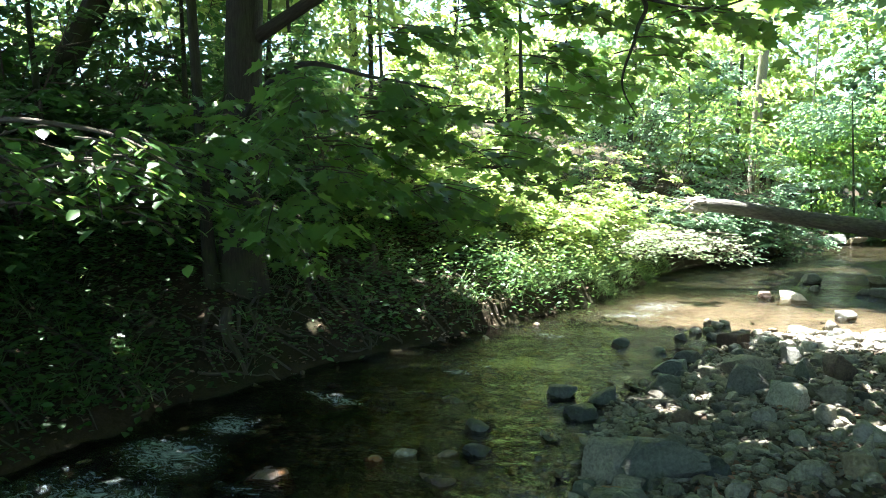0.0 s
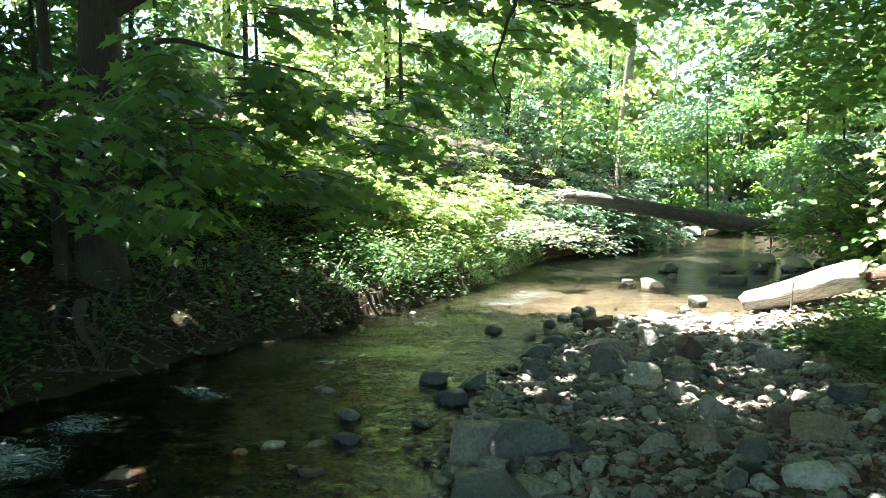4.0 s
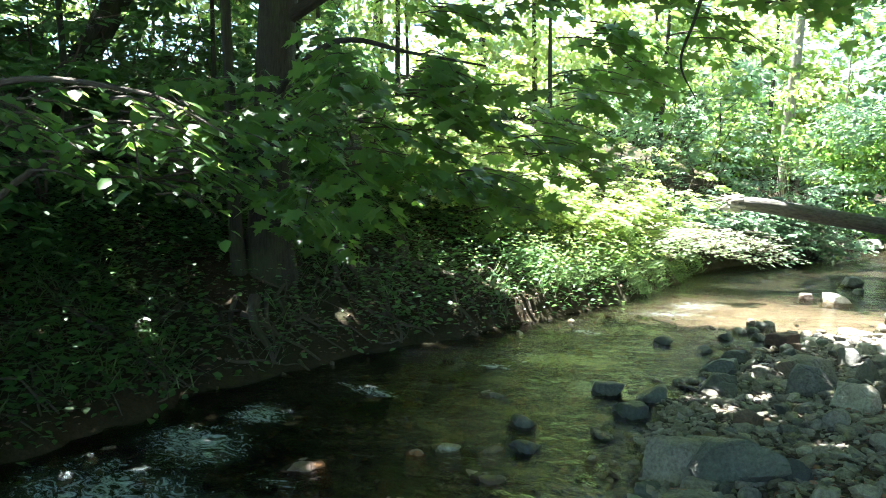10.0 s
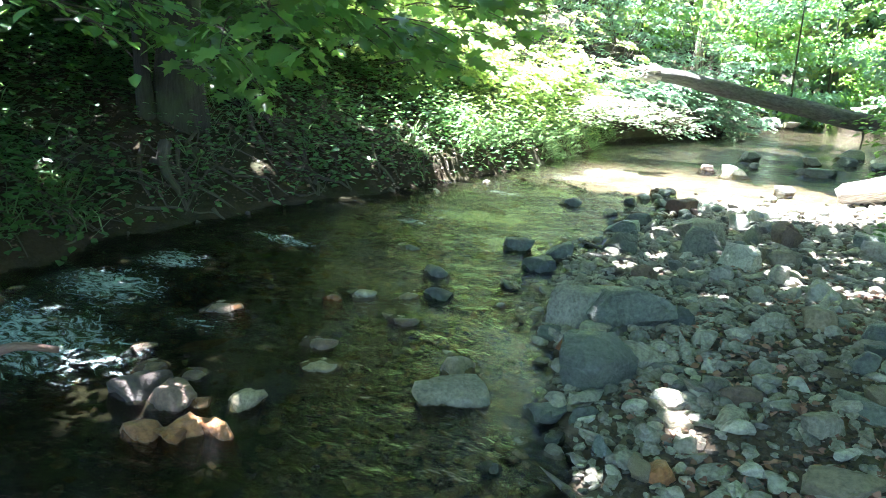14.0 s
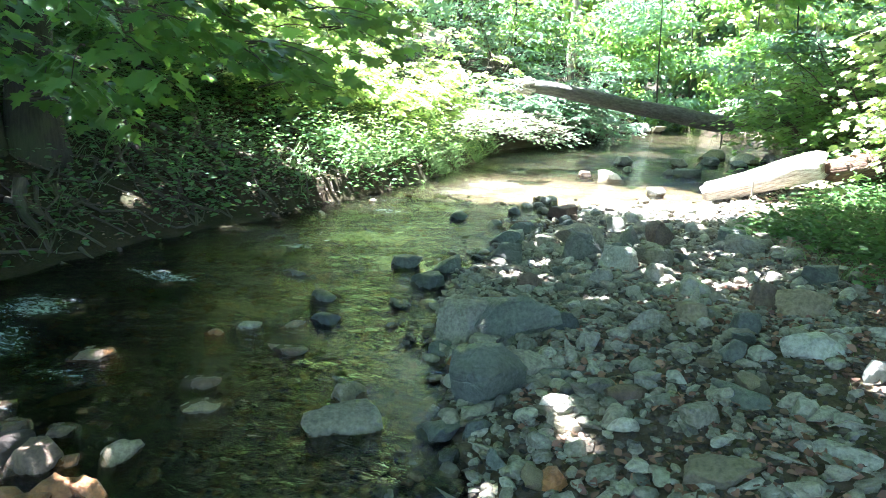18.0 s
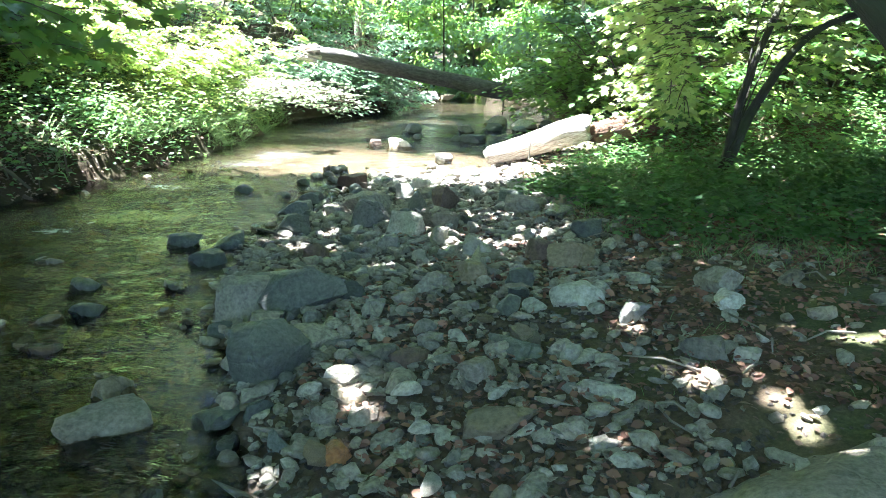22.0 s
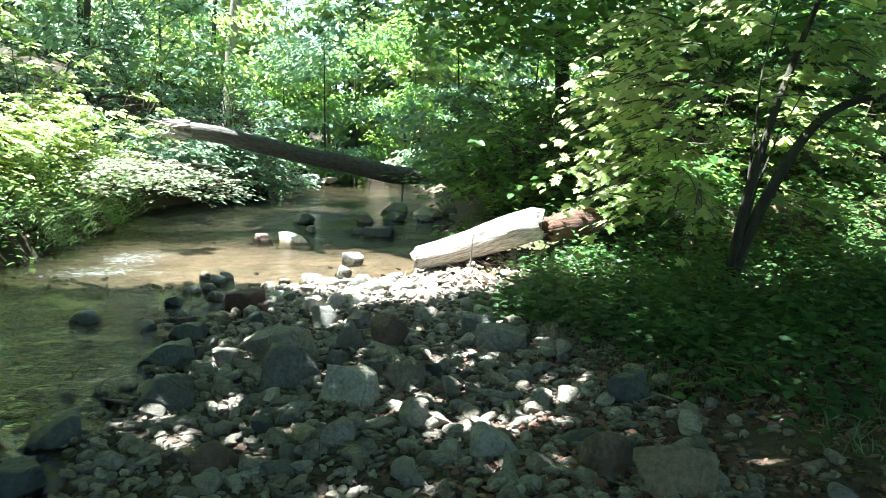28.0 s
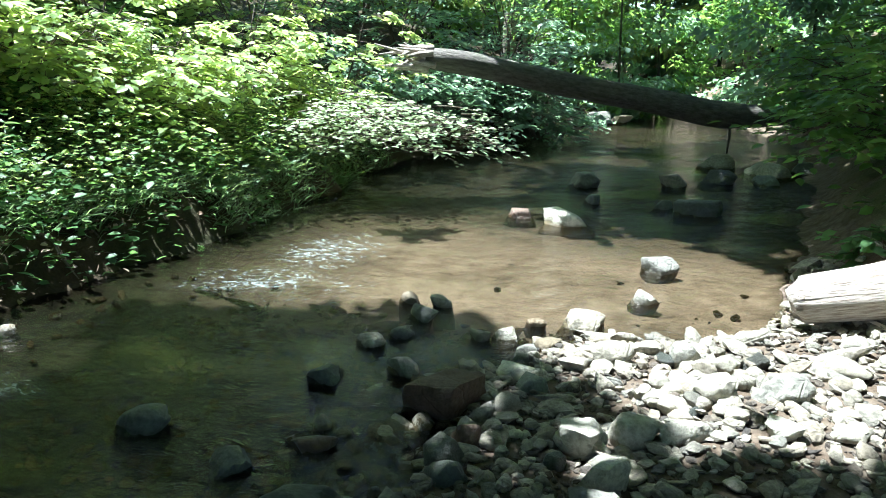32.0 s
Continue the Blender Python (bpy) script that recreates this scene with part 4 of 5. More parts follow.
sx, sy = scatter(95, (-4.6, 1.6, 1.6, 9.2))
for k in range(len(sx)):
    ob = new("river_stone", STONES[k % 16])
    s = float(np.clip(rng.lognormal(-2.2, 0.3), 0.07, 0.17))
    g = float(height(sx[k], sy[k]))
    ob.matrix_basis = pose(sx[k], sy[k], g + s * 0.22, rng.uniform(-14, 14), rng.uniform(-14, 14), rng.uniform(0, 360)) @ Matrix.Diagonal((s, s * rng.uniform(0.8, 1.2), s * rng.uniform(0.7, 1.2), 1))
    tagged(ob, "loose grey river stone in the shallow creek bed" if g < 0 else "loose grey river stone lying on the gravel", "stone", "stones of the creek")


def pebbles(name, label, x, y, size, kinds, lift=0.12, mat=GRAVEL):
    V, F, base = [], [], 0
    g = height(x, y)
    for k in range(len(x)):
        tv, tf = kinds[k % len(kinds)]
        a, s = rng.uniform(0, 6.28), size[k]
        R = np.array([(math.cos(a), -math.sin(a), 0), (math.sin(a), math.cos(a), 0), (rng.uniform(-0.35, 0.35), rng.uniform(-0.35, 0.35), 1)])
        V.append((tv * (s, s * rng.uniform(0.75, 1.25), s * rng.uniform(0.7, 1.3))) @ R.T + (x[k], y[k], g[k] + s * lift))
        F += [(p + base, q + base, r + base) for p, q, r in tf]
        base += len(tv)
    ob = mesh_ob(name, np.concatenate(V), F, mat, None, kinds is COARSE)
    if kinds is COARSE:
        ob.data.set_sharp_from_angle(angle=radians(55))
    return tagged(ob, label, "gravel", kind="stuff")


px, py = scatter(4600, (-4.8, 2.2, 0.8, 10.5), 0.62)
pebbles("cobbles", "loose angular cobbles of mixed greys", px, py, np.clip(rng.lognormal(-2.85, 0.42, len(px)), 0.03, 0.125), COARSE, 0.2)
px, py = scatter(11000, (-4.2, 2.3, -3.0, 9.6))
pebbles("pebbles", "small grey and brown pebbles between the cobbles", px, py, np.clip(rng.lognormal(-3.1, 0.35, len(px)), 0.025, 0.08), FINE)
px, py = scatter(22000, (-2.9, 2.3, 1.2, 9.4))
pebbles("gravel", "fine grey gravel between the stones", px, py, np.clip(rng.lognormal(-3.7, 0.4, len(px)), 0.012, 0.05), FINE, mat=GRIT)


# ---- trees, shrubs and herbs ----
def grow(base, stems, length, lean, forks, twig, twigs=4, radius=0.03, toward=None, sag=0.15):
    """Stems, forks and twigs from a base: tubes to join, and the places and ways of leaves along the twigs."""
    wood, at, way = [], [], []
    for s in range(stems):
        a = rng.uniform(0, 6.28) if toward is None else math.atan2(toward[1], toward[0]) + rng.uniform(-0.7, 0.7)
        out = np.array([math.cos(a), math.sin(a), 0.0])
        L = length * rng.uniform(0.75, 1.1)
        ln = lean * rng.uniform(0.5, 1.3)
        u = np.linspace(0, 1, 6)[:, None]
        pts = np.asarray(base) + out * L * ln * u ** 1.4 + np.array([0, 0, 1.0]) * L * (u * math.sqrt(max(0.1, 1 - ln * ln)) - sag * ln * u ** 3)
        pts[1:] += rng.normal(0, 0.03 * L, (5, 3)) * (0.3, 0.3, 0.2)
        wood.append((pts, radius * np.linspace(1, 0.25, 6), 6))
        for f in range(forks):
            t = 0.25 + 0.75 * (f + rng.random()) / forks
            k = min(4, int(t * 5))
            p0 = pts[k] + (pts[k + 1] - pts[k]) * (t * 5 - k)
            b = a + rng.uniform(-1.9, 1.9)
            d = np.array([math.cos(b), math.sin(b), rng.uniform(0.0, 0.55)])
            fl = twig * rng.uniform(0.6, 1.25) * (1.25 - 0.6 * t)
            v = np.linspace(0, 1, 5)[:, None]
            fp = p0 + d * fl * v - np.array([0, 0, 1.0]) * 0.35 * fl * v ** 2 + rng.normal(0, 0.025 * fl, (5, 3))
            wood.append((fp, radius * 0.35 * np.linspace(1, 0.3, 5), 4))
            for w in range(twigs):
                q = 1 + int(rng.integers(0, 4))
                c = b + rng.uniform(-1.2, 1.2)
                td = np.array([math.cos(c), math.sin(c), rng.uniform(-0.35, 0.25)])
                tl = fl * rng.uniform(0.3, 0.6)
                for j in range(6):
                    r = (j + 0.6) / 6
                    side = 1 if j % 2 else -1
                    at.append(fp[q] + td * tl * r + np.array([0, 0, -0.1 * tl * r * r]) + rng.normal(0, 0.015, 3))
                    way.append(td * 0.7 + side * np.array([-td[1], td[0], 0]) * 0.8 + np.array([0, 0, -0.25]))
    return wood, np.array(at), np.array(way)


def shrub(name, base, label, stems, length, lean, forks, twig, size, shape, mat, twigs=4, radius=0.02, toward=None, category="shrub", group="", sag=0.15, z=None, bark=None):
    g = float(height(base[0], base[1])) if z is None else z
    ob = thing(name, (base[0], base[1], g), label, category, group)
    wood, at, way = grow((0, 0, -0.05), stems, length, lean, forks, twig, twigs, radius, toward, sag)
    each = 1 + forks
    up = np.array([0, 0, 1.0]) + spread(len(at)) * 0.5
    long = size * rng.uniform(0.6, 1.15, len(at))
    per = len(at) // stems
    for s in range(stems):
        stem, c = tubes("stem", wood[s * each:(s + 1) * each], bark or TWIG, ob), slice(s * per, (s + 1) * per)
        foliage("leaves", at[c], way[c], up[c], long[c], shape, mat, stem)
    return ob


# places on the ground that the sun reaches through the gap over the creek
SUNNY = ((-2.6, 10.0, 1.9, 1.25), (0.0, 9.0, 1.2, 0.8), (-0.9, 8.5, 1.6, 0.55), (-1.0, 7.95, 0.55, 0.3), (-5.4, 10.2, 1.6, 3.4), (-7.4, 11.0, 2.8, 4.6), (-3.4, 15.8, 0.9, 0.6), (0.8, 8.2, 0.6, 0.5), (3.3, 8.5, 0.6, 0.5), (-5.6, 8.9, 1.5, 1.5), (-5.7, 7.4, 0.3, 0.25),
         (2.5, 9.6, 0.7, 0.65), (4.4, 9.4, 1.3, 0.85), (2.15, 7.6, 0.5, 0.42), (3.4, 6.4, 0.4, 0.5), (0.95, 2.6, 0.24, 0.2), (0.74, 2.95, 0.2, 0.17),
         (1.3, 3.45, 0.2, 0.18), (1.55, 3.1, 0.22, 0.18), (-1.0, 4.5, 0.22, 0.18), (-0.88, 3.0, 0.22, 0.17), (2.3, 5.2, 0.3, 0.3), (3.2, 3.4, 0.35, 0.3),
         (-3.3, 1.7, 0.4, 0.28), (-2.7, 1.72, 0.32, 0.2), (-2.4, 1.6, 0.2, 0.15), (-4.5, 20.6, 1.2, 0.9), (1.15, 2.15, 0.2, 0.14), (4.9, 6.9, 0.7, 0.6))


def sunlit(P):
    """1 where the sun's way through a point ends on a sunny place, with uneven edges."""
    k = (P[:, 2] - 0.4) / SUN_WAY.z
    gx_, gy_ = P[:, 0] - SUN_WAY.x * k, P[:, 1] - SUN_WAY.y * k
    w = 0.28 * np.sin(gx_ * 4.1 + 2 * gy_) + 0.22 * np.cos(gy_ * 5.7 - 3 * gx_)
    lit, few = np.zeros(len(P)), rng.random(len(P)) < 0.88
    for x, y, a, b in SUNNY:
        hit = ((gx_ - x) / a) ** 2 + ((gy_ - y) / b) ** 2 < 1 + w
        lit = np.maximum(lit, (hit & (few if a < 0.5 else True)).astype(float))
    dap = np.sin(gx_ * 7.3 + 1.1 * np.sin(gy_ * 3.1)) * np.sin(gy_ * 6.7 + 1.4 * np.sin(gx_ * 2.7)) * np.sin(1.3 * gx_ - 0.9 * gy_ + 1)
    dap = np.where((gx_ > np.where(gy_ > 6.2, -0.7, 0.3)) & (gx_ < 3) & (gy_ > 5) & (gy_ < 8), 0, dap)
    dap = np.where((gx_ - 0.9) ** 2 + (gy_ - 3.8) ** 2 < 0.14, 0, dap)
    dap = np.where((gx_ + 1.3) ** 2 + (gy_ - 3.7) ** 2 < 0.5, 0, dap)
    return np.maximum(lit, ((dap > np.where((gx_ > -1.0) & (gx_ < 3) & (gy_ > 1.5) & (gy_ < 5), np.where(gx_ > 0.9, 0.36, 0.27), np.where((gx_ > -2.4) & (gx_ < 0.3) & (gy_ > 5) & (gy_ < 8.2), 0.18, np.where(gx_ > 0.2, 0.40, 0.6)))) & few).astype(float))


def canopy(n, cx, cy, r, z0, z1, parent, mat, size=0.27, name="crown"):
    """High leaves of a tree, open where the creek's gap lets the sun through."""
    a, d = rng.uniform(0, 6.28, n), r * np.sqrt(rng.random(n))
    P = np.stack([cx + d * np.cos(a), cy + d * np.sin(a), rng.uniform(z0, z1, n) - 0.06 * d * d / max(1, r)], 1)
    P = P[sunlit(P) < 0.5]
    gy_ = P[:, 1] - SUN_WAY.y / SUN_WAY.z * P[:, 2]
    thin = 0.12 * (1 - smooth(P[:, 0], -2.8, -1.8)) * smooth(gy_, 4.2, 6.0) * (1 - smooth(gy_, 9.0, 10.5)) * smooth(P[:, 0], -5.5, -3.5)
    gx_ = P[:, 0] - SUN_WAY.x / SUN_WAY.z * P[:, 2]
    thin = np.where((gx_ > -2.3) & (gx_ < 0.2) & (gy_ > 4.8) & (gy_ < 8), 0.52, thin)
    P = P[rng.random(len(P)) > thin]
    ahead = spread(len(P))
    ahead[:, 2] *= 0.4
    up = np.array([0, 0, 1.0]) + spread(len(P)) * 0.6
    return foliage(name, P - np.array(parent.location), ahead, up, size * rng.uniform(0.7, 1.25, len(P)), DIAMOND, mat, parent)


def limbs(parent, specs, bark):
    for pts, rad, sides in specs:
        P = np.array(curve(pts, 6)) - np.array(parent.location)
        v, f, u = tube(P, np.interp(np.linspace(0, 1, len(P)), np.linspace(0, 1, len(rad)), rad), sides, 0.05)
        mesh_ob("limb", v, f, bark, parent, True, u)


def sprays(parent, name, starts, size, shape, mat, bark=None, reach=0.9, n=9, twigs=4, down=0.25, hang=0.35):
    """Leafy twigs hanging from the places given (x, y, z, way x, way y)."""
    wood, at, way = [], [], []
    for x, y, z, dx, dy in starts:
        b = math.atan2(dy, dx)
        for k in range(n):
            c = b + rng.uniform(-0.9, 0.9)
            L = reach * rng.uniform(0.5, 1.2)
            v = np.linspace(0, 1, 5)[:, None]
            p = np.array((x, y, z)) + rng.normal(0, 0.12, 3) + np.array([math.cos(c), math.sin(c), rng.uniform(-0.1, 0.35)]) * L * v - np.array([0, 0, 1.0]) * (down + 0.25 * rng.random()) * L * v ** 2
            wood.append((p, 0.008 * np.linspace(1, 0.3, 5), 4))
            for j in range(twigs * 2):
                q = 1 + j // 2 * 3 // max(1, twigs - 1) if twigs > 1 else 2
                q = min(q, 4)
                s = 1 if j % 2 else -1
                wdir = np.array([math.cos(c + s * 0.9), math.sin(c + s * 0.9), -hang - 0.3 * rng.random()])
                at.append(p[q] + wdir * size * rng.uniform(0.1, 0.5) + rng.normal(0, 0.02, 3))
                way.append(wdir)
    loc = np.array(parent.location)
    parent = next((c for c in parent.children if c.name.startswith("limb")), parent)
    tagged(tubes("twig_spray", [(p - loc, r, s) for p, r, s in wood], bark or TWIG, parent), kind="stuff")
    at = np.array(at) - loc
    up = np.array([0, 0, 1.0]) + spread(len(at)) * 0.45
    return foliage(name, at, np.array(way), up, size * rng.uniform(0.55, 1.15, len(at)), shape, mat, parent)


# the big maple on the left bank, with limbs over the water
maple = thing("maple_tree", (-6.72, 4.55, 0.75), "large shaded maple with twin dark trunks on the creek bank", "tree")
limbs(maple, [([(-6.72, 4.55, 0.6), (-6.75, 4.6, 1.5), (-6.6, 4.62, 3.0), (-6.5, 4.7, 5.0), (-6.2, 4.6, 9.0)], (0.32, 0.215, 0.2, 0.18, 0.11), 16),
              ([(-6.75, 4.2, 0.65), (-6.78, 4.18, 1.5), (-6.85, 4.2, 3.2), (-7.0, 4.2, 6.0), (-7.3, 4.0, 8.0)], (0.10, 0.065, 0.055, 0.045, 0.03), 12),
              ([(-6.65, 4.6, 2.45), (-5.9, 4.3, 2.75), (-5.0, 4.2, 2.95), (-4.2, 4.3, 2.75), (-3.6, 4.5, 2.6)], (0.05, 0.036, 0.026, 0.016, 0.008), 7),
              ([(-6.6, 4.65, 3.4), (-5.2, 5.2, 4.0), (-3.6, 5.8, 4.1), (-2.2, 6.6, 3.7)], (0.08, 0.06, 0.04, 0.015), 7),
              ([(-3.6, 5.8, 4.1), (-2.4, 5.6, 3.35), (-2.29, 5.38, 2.97), (-2.42, 5.39, 2.6), (-2.33, 5.48, 2.31)], (0.03, 0.022, 0.016, 0.01, 0.004), 6),
              ([(-2.4, 5.6, 3.3), (-1.76, 5.6, 3.1), (-1.2, 5.7, 3.25)], (0.015, 0.01, 0.004), 6),
              ([(-6.6, 4.65, 4.2), (-5.0, 3.6, 5.0), (-3.0, 2.6, 5.4)], (0.08, 0.06, 0.02), 7)], BARK)
sprays(maple, "leaves", [(-5.0, 4.2, 2.75, 1, -0.5), (-4.6, 4.0, 2.5, 0.6, -1), (-4.2, 4.3, 2.6, 1, 0.3), (-3.9, 4.4, 2.4, 0.5, 0.8), (-4.6, 4.6, 2.3, 0.5, 1), (-5.2, 4.6, 2.2, 0.3, 1),
                         (-4.8, 4.9, 1.9, 1, 0.3), (-4.5, 5.2, 1.75, 0.7, 0.6), (-5.6, 4.8, 1.7, 1, 0.2), (-4.3, 3.6, 2.0, 0.8, -0.4), (-6.2, 4.2, 2.3, 0.8, -0.6), (-6.1, 4.0, 1.8, 0.8, -0.5), (-6.2, 4.4, 1.4, 1, -0.2), (-5.7, 3.7, 2.5, 0.7, -0.7), (-5.4, 3.9, 1.6, 1, -0.3), (-5.8, 4.9, 2.6, 0.9, 0.2),
                         (-4.0, 6.2, 2.6, 0.6, 0.8), (-4.4, 6.0, 2.1, 0.8, 0.6), (-3.6, 6.8, 2.9, 0.5, 1), (-4.6, 6.8, 2.4, 0.3, 1), (-4.2, 7.2, 2.9, 0.6, 1), (-3.0, 6.6, 3.2, 0.7, 0.8), (-5.0, 6.2, 1.7, 0.6, 0.6), (-4.2, 5.4, 3.5, 0.8, 0.5), (-3.4, 5.8, 3.5, 1, 0.5), (-2.6, 6.4, 3.4, 0.8, 0.8), (-4.9, 5.2, 3.4, 0.5, 1), (-3.8, 6.2, 3.1, 0.3, 1), (-5.4, 5.6, 2.9, 0.3, 1), (-1.9, 5.7, 3.2, 1, 0.3), (-2.6, 5.7, 3.5, 0.2, 1)],
       0.18, MAPLE, LEAF, reach=0.75, n=8)
canopy(40000, -5.0, 3.4, 7.7, 6.0, 9.5, maple, LEAF_SHADED)
# roots of the maple and of the cut bank
def root(parent, x, y, ang, length, r):
    pts, p, a = [], np.array([x, y]), ang
    for k in range(9):
        z = float(height(p[0], p[1]))
        if z < 0.02 and k > 2:
            break
        pts.append((p[0], p[1], max(z, -0.1) + r * (0.35 - 0.06 * k)))
        a += rng.uniform(-0.45, 0.45)
        p = p + np.array([math.cos(a), math.sin(a)]) * length / 8
    P = np.array(pts) - np.array(parent.location)
    v, f, u = tube(P, np.linspace(r, r * 0.3, len(P)), 7, 0.12)
    mesh_ob("root", v, f, ROOT, parent, True, u)


for k in range(18):
    root(maple, -6.5 + rng.uniform(-0.4, 0.7), 4.5 + rng.uniform(-1.9, 2.4), rng.uniform(-0.9, 0.7), rng.uniform(0.8, 1.7), rng.uniform(0.025, 0.075))
for k in range(22):
    root(maple, -5.35 + rng.uniform(-0.3, 0.2), 2.2 + 0.3 * k + rng.uniform(-0.15, 0.15), rng.uniform(-1.2, 1.2), rng.uniform(0.3, 0.8), rng.uniform(0.012, 0.03))

# a leaning trunk and an alder branch on the left bank
alder = thing("alder_tree", (-10.4, 3.0, float(height(-10.4, 3.0))), "leaning dark alder trunk behind the bank shrubs", "tree")
limbs(alder, [([(-10.4, 3.0, 2.0), (-10.2, 4.0, 3.4), (-9.6, 4.6, 4.8), (-8.8, 5.4, 7.0)], (0.2, 0.18, 0.16, 0.1), 9)], BARK)
canopy(3000, -9.5, 4.5, 5.0, 6.2, 8.5, alder, LEAF_SHADED, 0.2)
near_bush = thing("hazel_shrub", (-5.75, 0.9, float(height(-5.75, 0.9))), "hazel shrub with long leafy branches arching over the water", "shrub")
limbs(near_bush, [([(-5.75, 0.9, 0.5), (-5.3, 1.0, 1.6), (-4.5, 1.3, 2.2), (-3.6, 1.7, 2.15), (-3.0, 1.9, 1.9)], (0.04, 0.03, 0.02, 0.012, 0.005), 6),
                  ([(-5.8, 1.0, 0.5), (-5.4, 1.5, 1.5), (-4.8, 1.9, 1.9), (-4.0, 2.3, 1.75)], (0.035, 0.025, 0.016, 0.006), 6)], TWIG)
sprays(near_bush, "leaves", [(-4.3, 1.4, 2.1, 1, 0.2), (-3.7, 1.7, 2.0, 0.8, 0.8), (-3.5, 1.8, 1.9, 1, 0.2), (-4.5, 1.6, 1.9, 0.5, 1), (-4.6, 2.0, 1.9, 1, 0.3), (-4.2, 2.1, 1.75, 0.8, 0.6), (-4.8, 2.2, 2.1, 0.8, 0.6)], 0.11, OVAL, LEAF, reach=0.6, n=9, twigs=5)

# dense understory on the left bank
for k in range(20):
    y = -1.2 + 0.44 * k + rng.uniform(-0.3, 0.3)
    x = float(np.interp(y, LEFT_Y, LEFT_X)) - rng.uniform(1.6, 2.3) - (0.8 if 1.8 < y < 7.2 else 0) - (k % 3) * 1.5
    shrub("bank_shrub", (x, y), "dense dark green understory shrub on the shaded bank", 5, rng.uniform(1.6, 2.6) + 0.5 * (k % 3), 0.45, 7, 0.8, 0.13, OVAL, LEAF_SHADED, twigs=5, group="shrubs on the bank")
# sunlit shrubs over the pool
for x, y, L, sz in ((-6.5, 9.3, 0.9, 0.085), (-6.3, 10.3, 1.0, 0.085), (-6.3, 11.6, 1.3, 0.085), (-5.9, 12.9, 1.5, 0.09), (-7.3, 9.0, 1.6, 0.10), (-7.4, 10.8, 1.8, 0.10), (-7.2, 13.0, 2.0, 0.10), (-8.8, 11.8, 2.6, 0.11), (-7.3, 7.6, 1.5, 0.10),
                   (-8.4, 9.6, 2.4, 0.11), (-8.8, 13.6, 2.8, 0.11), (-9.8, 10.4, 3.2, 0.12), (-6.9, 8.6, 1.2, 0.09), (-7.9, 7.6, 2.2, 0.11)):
    shrub("streamside_shrub", (x, y), "sunlit yellow-green streamside shrub with fine leaves", 6, L, 0.5, 8, 0.65, sz * 1.3, OVAL, LEAF_SUNLIT, twigs=5, radius=0.014, group="shrubs by the pool")
over = thing("dogwood_shrub", (-5.4, 11.75, 0.5), "low dogwood branch with bright leaves hanging over the pool", "shrub")
limbs(over, [([(-5.4, 11.75, 0.35), (-5.0, 11.85, 0.75), (-4.4, 12.05, 0.75), (-3.85, 12.25, 0.45)], (0.025, 0.02, 0.012, 0.004), 6)], TWIG)
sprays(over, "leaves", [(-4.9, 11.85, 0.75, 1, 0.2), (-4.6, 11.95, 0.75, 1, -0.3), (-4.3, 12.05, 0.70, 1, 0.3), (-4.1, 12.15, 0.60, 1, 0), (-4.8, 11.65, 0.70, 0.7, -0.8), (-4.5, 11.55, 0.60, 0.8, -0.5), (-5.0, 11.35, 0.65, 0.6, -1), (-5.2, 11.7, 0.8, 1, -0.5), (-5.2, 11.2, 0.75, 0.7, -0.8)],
       0.085, OVAL, LEAF_GLARE, reach=0.6, n=15, twigs=6, down=0.05, hang=-0.1)

# right bank: sapling, leaning trunk, bushes
sapling = shrub("vine_maple", (1.5, 7.45), "vine maple sapling with several stems and bright leaves", 3, 2.8, 0.6, 8, 0.9, 0.11, MAPLE, LEAF_SUNLIT, twigs=5, radius=0.013, toward=(1, 0.3), category="tree", z=0.45, bark=BARK)
limbs(sapling, [([(1.5, 7.45, 0.45), (1.75, 7.5, 1.15), (2.17, 7.55, 1.79), (2.9, 7.5, 2.0), (3.8, 7.3, 1.95)], (0.058, 0.045, 0.034, 0.022, 0.010), 8),
                ([(1.5, 7.45, 0.45), (1.62, 7.5, 1.3), (1.95, 7.7, 2.3), (2.3, 7.7, 3.4)], (0.046, 0.036, 0.024, 0.012), 8)], BARK)
sprays(sapling, "leaves", [(1.3, 8.1, 1.6, -1, 0.2), (1.2, 8.4, 1.2, -1, 0.5), (1.0, 7.6, 1.9, -1, -0.3), (1.3, 7.2, 2.0, -0.2, -1), (1.8, 7.2, 2.2, 0.2, -1), (2.3, 7.3, 2.4, 0.5, -0.8), (1.6, 7.6, 2.6, -0.5, 0.2),
                           (1.3, 8.6, 1.7, -1, 0.4), (1.0, 8.2, 1.0, -0.9, 0.2), (1.2, 8.0, 2.3, -1, 0), (2.6, 7.4, 2.9, 0.3, -1), (2.0, 7.5, 3.1, -0.4, -0.6), (0.9, 8.8, 1.3, -1, 0.1), (1.0, 8.0, 2.5, -1, -0.2), (1.1, 7.7, 2.1, -0.8, -0.6), (1.3, 7.5, 2.8, -0.7, -0.5), (1.1, 7.8, 1.5, -0.9, -0.4), (1.0, 7.1, 1.3, -0.6, -0.8), (0.9, 8.2, 1.9, -1, 0)], 0.10, MAPLE, LEAF_SUNLIT, reach=0.6, n=8, twigs=5)
leaner = thing("leaning_tree", (3.1, 2.9, float(height(3.1, 2.9))), "thick dark leaning trunk arching over the creekside path", "tree")
LEAN_LINE = [(3.1, 2.9, 0.3), (2.4, 3.45, 0.9), (1.8, 4.02, 1.4), (1.59, 4.25, 1.7), (1.38, 4.49, 2.0), (1.1, 4.8, 2.42), (0.85, 5.1, 3.2), (0.6, 5.3, 4.8), (0.5, 5.3, 7.0)]
